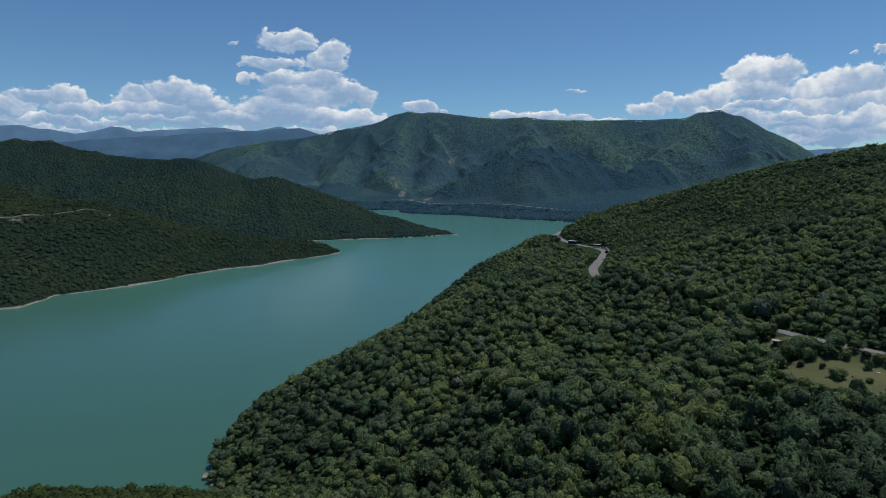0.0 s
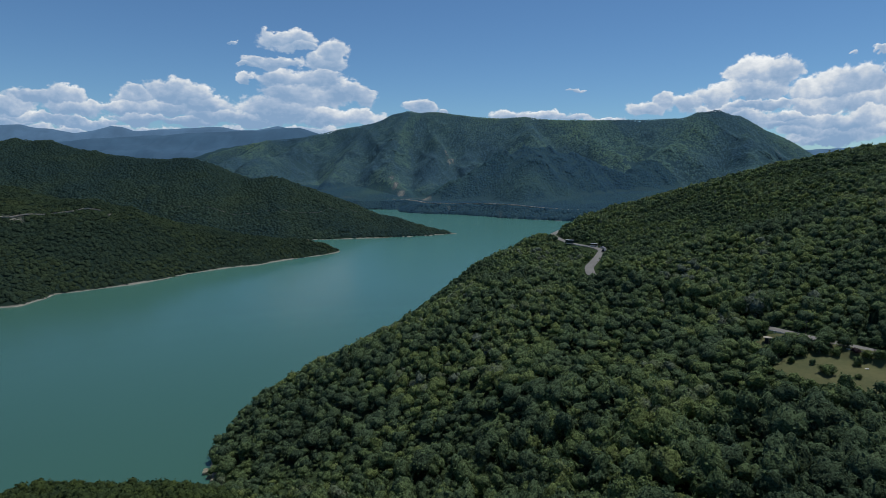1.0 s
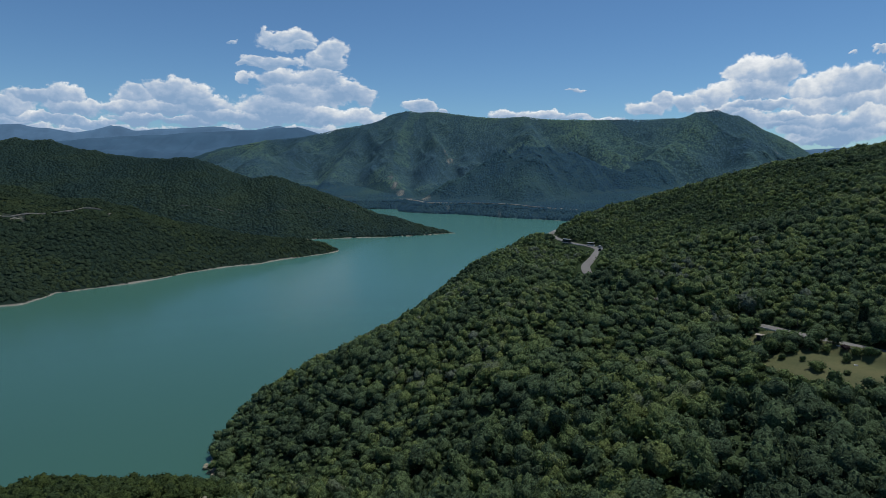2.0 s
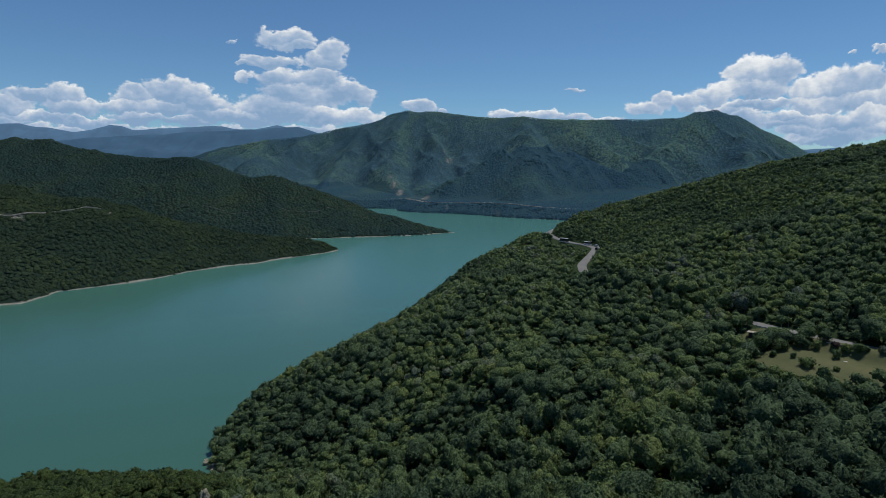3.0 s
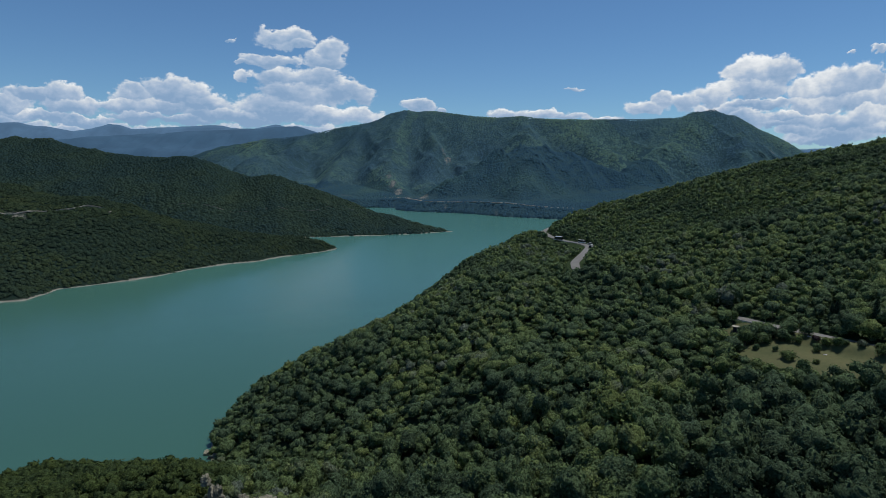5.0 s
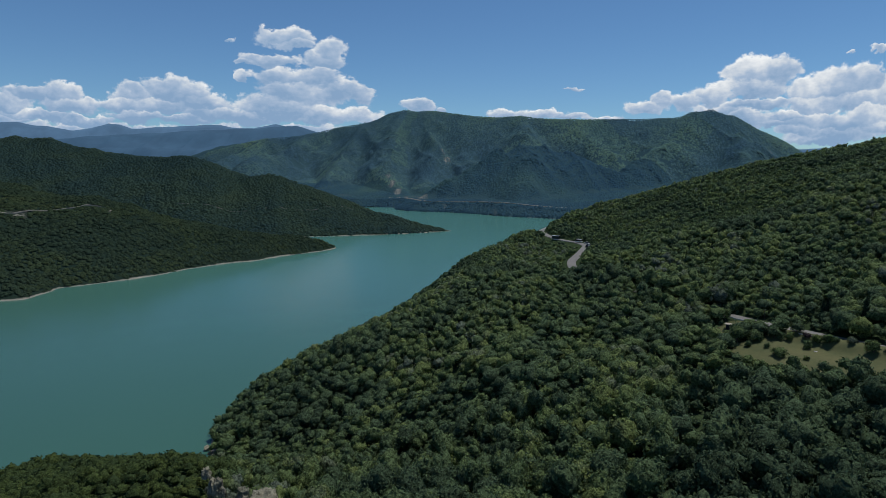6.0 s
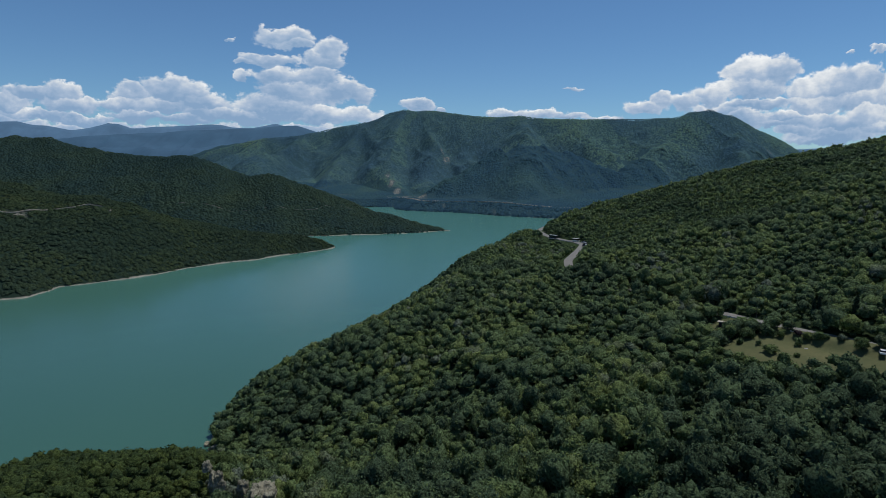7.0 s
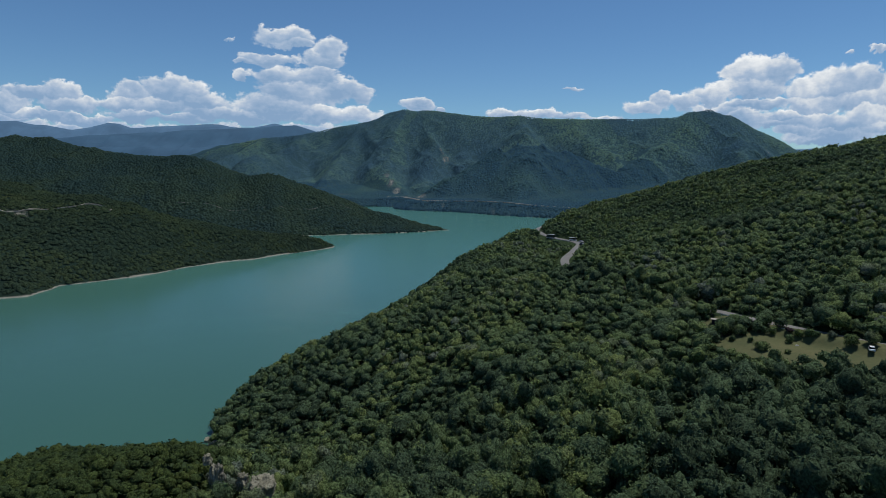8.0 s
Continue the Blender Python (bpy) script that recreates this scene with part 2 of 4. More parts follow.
# distant ridges: their blue haze is painted as a glow of the surface
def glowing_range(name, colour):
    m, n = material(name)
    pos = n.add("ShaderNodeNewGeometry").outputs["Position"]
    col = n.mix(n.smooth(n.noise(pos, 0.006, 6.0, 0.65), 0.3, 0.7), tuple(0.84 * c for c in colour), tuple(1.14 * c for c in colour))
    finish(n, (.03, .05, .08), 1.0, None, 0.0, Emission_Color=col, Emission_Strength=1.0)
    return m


RANGE = glowing_range("far range glowing in pale haze blue", (.060, .118, .196))
RANGE_NEAR = glowing_range("middle range glowing in haze blue", (.027, .064, .108))
ROCK = plain_material("pale weathered limestone", (.15, .143, .100), (.40, .382, .285), 0.55, 0.95, 1.0, 0.5)
PALE_WALL = plain_material("pale concrete", (.32, .31, .29), (.46, .45, .42), 0.4)
EARTH = plain_material("trodden pale earth", (.28, .25, .20), (.42, .38, .32), 0.3)
WHITE_PAINT = plain_material("white car paint", (.70, .71, .72), (.78, .78, .78), 2.0, 0.25, 0.0, 0.01, 0.0, 0.5)
DARK_PAINT = plain_material("dark car paint", (.020, .022, .028), (.032, .034, .040), 2.0, 0.25, 0.0, 0.01, 0.0, 0.5)
SILVER_PAINT = plain_material("silver car paint", (.36, .37, .39), (.42, .43, .45), 2.0, 0.3, 0.0, 0.01, 0.4, 0.5)
GLASS_DARK = plain_material("dark vehicle glass", (.010, .012, .014), (.016, .018, .020), 3.0, 0.08, 0.0, 0.01, 0.0, 0.6)
TYRE = plain_material("tyre rubber", (.018, .018, .018), (.030, .030, .030), 8.0, 0.9)
STEEL = plain_material("galvanised steel", (.38, .39, .40), (.50, .51, .52), 3.0, 0.45, 0.2, 0.01, 0.6)


# ---- the lie of the land ----
ROAD_FAR = [(-420, 1800, 24), (-280, 1760, 22), (-225, 1740, 21), (-120, 1700, 22), (-93, 1650, 24), (-62, 1580, 24), (-40, 1520, 23), (-24, 1505, 23), (31, 1495, 23), (98, 1445, 26), (158, 1385, 27), (214, 1345, 23), (273, 1320, 20), (400, 1290, 18)]
LATTICE = np.random.RandomState(7).rand(256, 256)


def soft_noise(x, y):
    """Smooth noise from 0 to 1 with cells of one metre."""
    xi, yi = np.floor(x).astype(int), np.floor(y).astype(int)
    fx, fy = x - xi, y - yi
    fx, fy = fx * fx * fx * (fx * (fx * 6 - 15) + 10), fy * fy * fy * (fy * (fy * 6 - 15) + 10)
    g = lambda i, j: LATTICE[(xi + i) % 256, (yi + j) % 256]
    return (g(0, 0) * (1 - fx) + g(1, 0) * fx) * (1 - fy) + (g(0, 1) * (1 - fx) + g(1, 1) * fx) * fy


def fractal(x, y, cell, octaves=4, ridged=False):
    total, amp, whole = 0.0, 1.0, 0.0
    for k in range(octaves):
        s = 2.03 ** k / cell
        v = soft_noise(x * s + 17.3 * k, y * s - 9.1 * k)
        total = total + amp * (1 - np.abs(2 * v - 1) if ridged else v)
        whole += amp
        amp *= 0.5
    return total / whole


def tent(x, y, crest, slope):
    """Height of a ridge whose sides fall evenly from its crest line."""
    best = np.full(np.shape(x), -400.0)
    for (ax, ay, az), (bx, by, bz) in zip(crest, crest[1:]):
        dx, dy = bx - ax, by - ay
        k = np.clip(((x - ax) * dx + (y - ay) * dy) / (dx * dx + dy * dy), 0, 1)
        d = np.hypot(x - ax - k * dx, y - ay - k * dy)
        z = az + k * (bz - az) - slope * (np.sqrt(d * d + 400) - 20)
        best = np.maximum(best, z)
    return best


def rounded_max(a, b, k):
    m = np.maximum(a, b)
    return m + k * np.log(np.exp((a - m) / k) + np.exp((b - m) / k))


# crest lines on the far side of the lake
CREST_WEST = [(-1300, 640, 185), (-800, 690, 132), (-560, 720, 95), (-523, 720, 87), (-483, 720, 77), (-454, 715, 73), (-415, 705, 69), (-380, 692, 60), (-347, 700, 49), (-303, 720, 40), (-252, 750, 30), (-203, 780, 20), (-160, 800, 6)]
CREST_POINT = [(-2000, 1500, 260), (-1300, 1420, 195), (-959, 1340, 167), (-884, 1320, 170), (-805, 1290, 161), (-747, 1270, 147), (-690, 1250, 134), (-595, 1220, 129), (-508, 1200, 126), (-456, 1180, 119), (-408, 1165, 99), (-350, 1150, 89), (-294, 1140, 91), (-260, 1130, 82), (-226, 1115, 65), (-182, 1100, 49), (-139, 1080, 34), (-76, 1060, 21), (-16, 1035, 6)]
SPURS_POINT = [
    [(-884, 1320, 168), (-800, 1180, 120), (-740, 1040, 62)],
    [(-640, 1235, 130), (-585, 1110, 92), (-545, 1000, 50)],
    [(-508, 1200, 126), (-440, 1085, 82), (-400, 1000, 42)],
    [(-294, 1140, 91), (-272, 1060, 52), (-262, 1000, 24)]]
CREST_FAR = [(-1159, 2800, 149), (-959, 2750, 200), (-767, 2700, 226), (-600, 2700, 240), (-437, 2670, 275), (-313, 2650, 291), (-225, 2600, 312), (-190, 2600, 336), (-141, 2600, 344), (-92, 2560, 334), (-57, 2550, 335), (-20, 2540, 337), (60, 2480, 318), (154, 2400, 303), (230, 2370, 297), (316, 2300, 296), (400, 2260, 282), (464, 2200, 276)]
CREST_EAST = [(464, 2200, 276), (578, 2100, 272), (625, 2080, 271), (677, 2050, 268), (770, 2000, 268), (815, 1990, 285), (876, 1990, 292), (953, 2000, 275), (1029, 2000, 234), (1105, 2000, 184), (1182, 2000, 150), (1500, 2050, 120)]
SPURS_FAR = [
    [(-49, 1600, 30), (33, 1640, 74), (111, 1680, 118), (177, 1720, 155), (244, 1750, 178), (302, 1760, 182), (359, 1760, 168), (413, 1740, 128), (484, 1700, 92), (571, 1650, 59)],
    [(244, 1750, 178), (236, 1640, 130), (215, 1530, 74), (190, 1440, 28)],
    [(316, 2300, 290), (300, 2050, 205), (290, 1880, 168)],
    [(424, 2250, 278), (492, 2050, 215), (528, 1900, 153), (536, 1800, 104), (556, 1700, 66)],
    [(876, 1990, 292), (763, 1900, 200), (685, 1850, 169), (618, 1800, 146), (551, 1740, 113), (516, 1700, 86)],
    [(953, 2000, 275), (900, 1800, 190), (820, 1620, 120), (700, 1450, 60)],
    [(-57, 2550, 335), (24, 2400, 264), (75, 2250, 180), (103, 2100, 131)],
    [(-141, 2600, 344), (-174, 2400, 246), (-176, 2150, 146), (-160, 1950, 78), (-103, 1760, 30)],
    [(-32, 2450, 262), (-19, 2250, 183), (-25, 2000, 104), (-49, 1760, 39)],
    [(-313, 2650, 291), (-329, 2400, 187), (-355, 2150, 101), (-377, 1950, 48)],
    [(-567, 2700, 245), (-616, 2400, 165), (-672, 2150, 120)],
    [(-767, 2700, 226), (-860, 2350, 130), (-900, 2050, 70)]]
# shorelines across the lake: the wooded hill with its cape, the point behind it, the mountain's foot
SHORE_WEST = [(-900, 200), (-560, 380), (-430, 432), (-351, 468), (-337, 474), (-338, 508), (-340, 523), (-325, 533), (-305, 552), (-291, 567), (-273, 601), (-266, 625), (-237, 663), (-212, 683), (-188, 719), (-155, 758), (-136, 796), (-140, 812), (-170, 850), (-225, 905), (-195, 933), (-157, 942), (-87, 959), (-25, 985), (26, 1021), (22, 1030), (-40, 1085), (-120, 1170), (-300, 1330), (-600, 1520), (-1100, 1650)]
SHORE_FAR = [(-1500, 1800), (-700, 1720), (-420, 1650), (-210, 1627), (-118, 1619), (-109, 1534), (-81, 1495), (-24, 1459), (30, 1443), (94, 1393), (129, 1345), (176, 1316), (221, 1288), (300, 1240), (420, 1150), (700, 1060), (1200, 1000)]
RANGE_CREST = [(-3400, 4450, 380), (-3260, 4500, 415), (-3070, 4500, 421), (-2920, 4500, 393), (-2840, 4500, 389), (-2675, 4500, 356), (-2530, 4500, 378), (-2405, 4500, 412), (-2325, 4500, 404), (-2240, 4500, 371), (-2015, 4500, 388), (-1808, 4500, 397), (-1602, 4500, 406), (-1500, 4500, 382), (-1354, 4500, 382), (-1263, 4500, 399), (-1190, 4500, 412), (-1087, 4500, 387), (-900, 4500, 342), (-500, 4500, 320), (2400, 4500, 225), (2730, 4500, 249), (2895, 4500, 255), (3142, 4500, 280), (3400, 4500, 270)]
RANGE_MIDDLE = [(-3000, 3550, 190), (-2430, 3600, 215), (-2263, 3600, 255), (-2030, 3600, 279), (-1831, 3600, 290), (-1632, 3600, 297), (-1466, 3600, 311), (-1233, 3600, 321), (-1066, 3600, 325), (-900, 3600, 338), (-833, 3600, 342), (-733, 3600, 312), (-565, 3600, 260), (-200, 3600, 220)]

# contours of the near slope: shore, foot, shoulder, road bench, upper wood
NEAR_SHORE = [(-260, 20), (-200, 80), (-162, 140), (-154, 172), (-147, 190), (-118, 194), (-92, 191), (-66, 190), (-70, 199), (-80, 200), (-83, 210), (-86, 230), (-89, 250), (-80, 285), (-62, 320), (-42, 370), (-22, 430), (10, 500), (45, 570), (95, 660), (180, 780), (320, 900), (560, 1000)]
NEAR_SPUR = [(-140, 172, 4), (-128, 172, 7), (-109, 166, 12), (-84, 155, 19), (-64, 143, 26), (-54, 126, 24), (-38, 124, 20), (-90, 90, 28), (-30, 60, 36), (-150, 60, 26), (-58, 206, 8), (-62, 222, 9), (-75, 213, 5), (-77, 229, 5.5), (-79, 246, 5.5), (-72, 280, 8), (-74, 204, 3)]
NEAR_FOOT = [(-23, 180, 10), (-43, 162, 12), (-43, 144, 13), (-43, 213, 8), (-15, 252, 30), (3, 257, 33), (20, 160, 18), (18, 184, 23), (20, 210, 29), (5, 120, 22)]
NEAR_SHOULDER = [(55, 168, 32), (50, 189, 36), (90, 145, 35), (112, 132, 34), (93, 207, 42), (47, 269, 47), (45, 330, 50), (38, 400, 49), (60, 460, 52), (60, 90, 34), (140, 80, 42), (84, 392, 50), (78, 370, 49), (90, 376, 51), (74, 415, 50), (66, 305, 47), (64, 330, 47), (76, 345, 50)]
ROAD_LINE = [(230, 95, 49), (190, 145, 49), (164, 170, 49.5), (146, 189, 50), (132, 205, 50.5), (121, 220, 51), (106, 238, 52), (92, 268, 53.5), (83, 292, 54), (79, 312, 54.3), (83, 334, 54.7), (96, 366, 55.4), (107, 396, 56), (104, 409, 56.4), (93, 424, 57), (89, 445, 57), (88, 480, 57), (104, 520, 57)]
NEAR_ROAD = ROAD_LINE[1:]
NEAR_MEADOW = [(120, 190, 46), (130, 180, 46), (150, 175, 46), (140, 192, 48), (170, 140, 47), (117, 208, 48)]
NEAR_WOOD = [(149, 212, 54), (147, 303, 66), (177, 275, 70), (219, 299, 87), (150, 467, 73), (110, 512, 62), (143, 492, 77), (191, 472, 90), (227, 457, 104), (264, 447, 114), (307, 431, 121), (330, 380, 122), (290, 300, 108), (250, 200, 84), (420, 420, 150), (420, 200, 130), (300, 560, 95), (200, 600, 60), (450, 800, 80), (800, 500, 210), (700, 900, 110), (0, -150, 60), (300, -100, 95), (-250, -150, 45)]
LAKE_BED = [(-200, 250, -30), (-160, 380, -32), (-90, 520, -30), (0, 680, -28), (100, 850, -26), (-400, 100, -30), (300, 1080, -28)]
KNOTS = np.array([(x, y, 0.0) for x, y in NEAR_SHORE] + NEAR_SPUR + NEAR_FOOT + NEAR_SHOULDER + NEAR_ROAD + NEAR_MEADOW + NEAR_WOOD + LAKE_BED, float)


def plate(d):
    return d * d * np.log(d + 1e-9)


def bend_plate():
    k, n = KNOTS, len(KNOTS)
    d = np.hypot(k[:, None, 0] - k[None, :, 0], k[:, None, 1] - k[None, :, 1]) / 100
    a = np.zeros((n + 3, n + 3))
    a[:n, :n] = plate(d) + 0.02 * np.eye(n)
    a[:n, n], a[:n, n + 1], a[:n, n + 2] = 1, k[:, 0] / 100, k[:, 1] / 100
    a[n:, :n] = a[:n, n:].T
    return np.linalg.solve(a, np.concatenate([k[:, 2], np.zeros(3)]))


BEND = bend_plate()


def beside(x, y, line):
    """Distance on the plan to a line of places, and the line's height there."""
    best, high = np.full(np.shape(x), 1e9), np.zeros(np.shape(x))
    for a, b in zip(line, line[1:]):
        dx, dy = b[0] - a[0], b[1] - a[1]
        k = np.clip(((x - a[0]) * dx + (y - a[1]) * dy) / (dx * dx + dy * dy), 0, 1)
        d = np.hypot(x - a[0] - k * dx, y - a[1] - k * dy)
        high = np.where(d < best, a[2] + k * (b[2] - a[2]), high)
        best = np.minimum(best, d)
    return best, high


def near_slope(x, y):
    z = BEND[-3] + BEND[-2] * x / 100 + BEND[-1] * y / 100
    for (kx, ky, _), b in zip(KNOTS, BEND):
        z = z + b * plate(np.hypot(x - kx, y - ky) / 100)
    z = z + np.clip(z / 15, 0, 1) * 2.4 * (fractal(x, y, 24, 3) - 0.5)
    z = z + 3.0 * np.exp(-((x - 25) / 35) ** 2) * np.clip((y - 235) / 70, 0, 1) * np.clip((480 - y) / 50, 0, 1)
    d, high = beside(x, y, ROAD_LINE)
    z = z + (high - z) * np.exp(-(d / 6.0) ** 4)
    return np.clip(z, -40, 260)


def in_polygon(x, y, poly):
    inside = np.zeros(np.shape(x), bool)
    for (ax, ay), (bx, by) in zip(poly, poly[1:] + poly[:1]):
        cross = ((ay > y) != (by > y)) & (x < (bx - ax) * (y - ay) / (by - ay + 1e-9) + ax)
        inside ^= cross
    return inside


def inland(x, y, shore, closing):
    """Distance from a shoreline, positive on its land side and negative over the water, a little uneven."""
    d = beside(x, y, [(*p, 0) for p in shore])[0]
    d = np.where(in_polygon(x, y, shore + closing), d, -d)
    return d + 7 * (fractal(x, y, 34, 3) - 0.5)


def land(x, y):
    """Height of the ground over the lake's level."""
    x, y = np.asarray(x, float), np.asarray(y, float)
    wx = x + 60 * (fractal(x, y, 260, 3) - 0.5)
    wy = y + 60 * (fractal(x + 900, y, 260, 3) - 0.5)
    nx0, ny0 = x + 0.35 * (wx - x), y + 0.35 * (wy - y)
    z = tent(nx0, ny0, CREST_WEST, 0.30)
    z = rounded_max(z, tent(nx0, ny0, CREST_POINT, 0.40), 2)
    for spur in SPURS_POINT:
        z = rounded_max(z, tent(nx0, ny0, spur, 0.42), 3)
    z = z + np.clip(z / 40, 0, 1) * (5 * (fractal(x, y, 60, 3) - 0.5) + 15 * (fractal(x + 0.4 * y, y * 0.45, 85, 3, True) - 0.62))
    d = inland(x, y, SHORE_WEST, [(-2500, 1700), (-2500, 0)])
    z = np.maximum(np.minimum(z, 0.6 * d + 0.5), np.where(d > 0, np.minimum(0.30 * d, 7), -12))
    far = rounded_max(tent(wx, wy, CREST_FAR, 0.74), tent(wx, wy, CREST_EAST, 0.74), 4)
    for spur in SPURS_FAR:
        far = rounded_max(far, tent(0.4 * wx + 0.6 * x, 0.4 * wy + 0.6 * y, spur, 0.82), 4)
    crest = np.minimum(beside(wx, wy, CREST_FAR)[0], beside(wx, wy, CREST_EAST)[0])
    far = far + np.clip((far - 30) / 120, 0, 1) * np.clip(crest / 260, 0.05, 1) * (66 * (fractal(x + 0.3 * y, y * 0.4, 150, 3, True) - 0.62) + 18 * (fractal(x - 0.3 * y, y * 0.5, 60, 3, True) - 0.62))
    d = inland(x, y, SHORE_FAR, [(2500, 1000), (2500, 5200), (-2500, 5200), (-2500, 1800)])
    far = np.maximum(np.minimum(far, 0.62 * d), np.where(d > 0, np.minimum(0.55 * d, np.minimum(20 + 0.07 * np.maximum(d - 36, 0), 75)), -12))
    d2, high = beside(x, y, ROAD_FAR)
    far = far + (high - far) * np.exp(-(d2 / 12.0) ** 2)
    z = np.where(y > 1150, np.maximum(z, far), np.maximum(z, np.where(x > 150, far, -12)))
    reach = np.clip((1250 - np.hypot(x, y)) / 200, 0, 1)
    near = near_slope(x, y) * reach - 60 * (1 - reach)
    z = np.maximum(z, np.where(x > -420 + 0.35 * np.maximum(y, 0), near, -40))
    return np.maximum(z, -12)


def mesh_from(name, verts, faces, mat, tint=None, smooth=False):
    """One mesh from arrays of corners and of triangles or quads."""
    me = bpy.data.meshes.new(name)
    k = faces.shape[1]
    me.vertices.add(len(verts))
    me.vertices.foreach_set("co", np.ascontiguousarray(verts, np.float32).ravel())
    me.loops.add(faces.size)
    me.loops.foreach_set("vertex_index", np.ascontiguousarray(faces, np.int32).ravel())
    me.polygons.add(len(faces))
    me.polygons.foreach_set("loop_start", np.arange(0, faces.size, k, dtype=np.int32))
    if tint is not None:
        me.attributes.new("tint", "FLOAT", "FACE").data.foreach_set("value", np.ascontiguousarray(tint, np.float32))
    me.update(calc_edges=True)
    me.polygons.foreach_set("use_smooth", np.full(len(faces), smooth))
    me.materials.append(mat)
    return me


def grid_faces(rows, cols, closed=False):
    r, c = np.meshgrid(np.arange(rows - 1), np.arange(cols if closed else cols - 1), indexing="ij")
    c2 = (c + 1) % cols
    return np.stack([r * cols + c, r * cols + c2, (r + 1) * cols + c2, (r + 1) * cols + c], -1).reshape(-1, 4)


# bare ground: place and half widths
BARE = [(-160, 1945, 8, 34), (-142, 1875, 11, 40), (-120, 1790, 14, 34), (14, 2200, 5, 30), (26, 2135, 6, 36), (36, 2160, 5, 30), (990, 1790, 12, 40), (1000, 1760, 8, 30), (-92, 1706, 46, 15), (-42, 1600, 14, 14), (-275, 1772, 34, 14), (17, 1474, 4, 14), (131, 1362, 6, 14), (86, 470, 7, 16), (-440, 620, 14, 6), (-300, 605, 4, 4), (-368, 672, 4, 8), (-51, 124.5, 2.5, 2.5), (-39, 121, 4, 3)]


def bare_at(x, y):
    m = np.zeros(np.shape(x), bool)
    for bx, by, rx, ry in BARE:
        m |= np.hypot((x - bx) / rx, (y - by) / ry) < 0.85
    return m


def build_ground():
    ahead = np.linspace(-43, 43, 330)
    bearing = np.radians(np.concatenate([ahead, np.linspace(43, 317, 92)[1:-1]]))
    radius = np.concatenate([[0.01, 15, 30, 45, 60, 75, 90], np.geomspace(100, 3100, 230), [3400, 4000, 4900]])
    b, r = np.meshgrid(bearing, radius)
    x, y = r * np.sin(b), r * np.cos(b)
    z = land(x, y)
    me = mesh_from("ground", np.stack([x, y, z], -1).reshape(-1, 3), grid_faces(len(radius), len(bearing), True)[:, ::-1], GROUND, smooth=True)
    bare = np.zeros(x.shape)
    for bx, by, rx, ry in BARE:
        bare = np.maximum(bare, np.clip(1.6 - 1.6 * np.hypot((x - bx) / rx, (y - by) / ry), 0, 1))
    me.attributes.new("bare", "FLOAT", "POINT").data.foreach_set("value", np.ascontiguousarray(bare, np.float32).ravel())
    return tagged(new("ground", me), "steep wooded ground with a pale stony shoreline round the lake", "ground", kind="structure")


def build_water():
    b = np.radians(np.linspace(0, 360, 97)[:-1])
    r = np.array([1, 60, 200, 500, 1000, 2000, 4900.0])
    bb, rr = np.meshgrid(b, r)
    v = np.stack([rr * np.sin(bb), rr * np.cos(bb), 0 * rr], -1).reshape(-1, 3)
    me = mesh_from("water", v, grid_faces(len(r), len(b), True)[:, ::-1], WATER, smooth=True)
    return tagged(new("water", me), "calm milky turquoise reservoir between wooded hills", "lake", kind="structure")


def build_range(name, crest, mat, depth, rough, label):
    xs = np.linspace(crest[0][0], crest[-1][0], 260)
    c = np.array(crest, float)
    top, yy = np.interp(xs, c[:, 0], c[:, 2]), np.interp(xs, c[:, 0], c[:, 1])
    k = np.linspace(0, 1, 24)[:, None]
    z = top[None] * (1 - k) + (fractal(xs[None] + 0 * k, k * 900 + 0 * xs[None], 240, 4, True) - 0.6) * rough * (1 - (1 - k) ** 6) * (1 - k)
    z[0] += 8 * (fractal(xs, xs * 0, 90, 3) - 0.5)
    x, y = np.broadcast_to(xs, z.shape), yy[None] - depth * k
    back = np.stack([xs, yy + depth * 0.3, top * 0 - 5], -1)
    v = np.concatenate([back, np.stack([x, y, z], -1).reshape(-1, 3)])
    me = mesh_from(name, v, grid_faces(25, 260)[:, ::-1], mat, smooth=True)
    return tagged(new(name, me), label, "mountains", kind="structure")


ground, water = build_ground(), build_water()
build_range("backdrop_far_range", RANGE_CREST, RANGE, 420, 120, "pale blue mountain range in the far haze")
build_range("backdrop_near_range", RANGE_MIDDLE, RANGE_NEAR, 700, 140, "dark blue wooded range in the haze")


# ---- roads ----
ROAD_WEST = [(-640, 630), (-500, 612), (-468, 612), (-446, 616), (-432, 628), (-426, 645), (-410, 650), (-392, 664), (-378, 676)]
ROAD_POINT = [(-420, 975), (-348, 981), (-302, 985), (-240, 996), (-172, 1034), (-145, 1060)]
def clear_of_far_roads(x, y):
    ok = np.ones(np.shape(x), bool)
    for line, gap in ((ROAD_WEST, 2.3), (ROAD_POINT, 1.6), (ROAD_FAR, 4.5)):
        ok &= beside(x, y, [(*p[:2], 0) for p in line])[0] > gap
    return ok


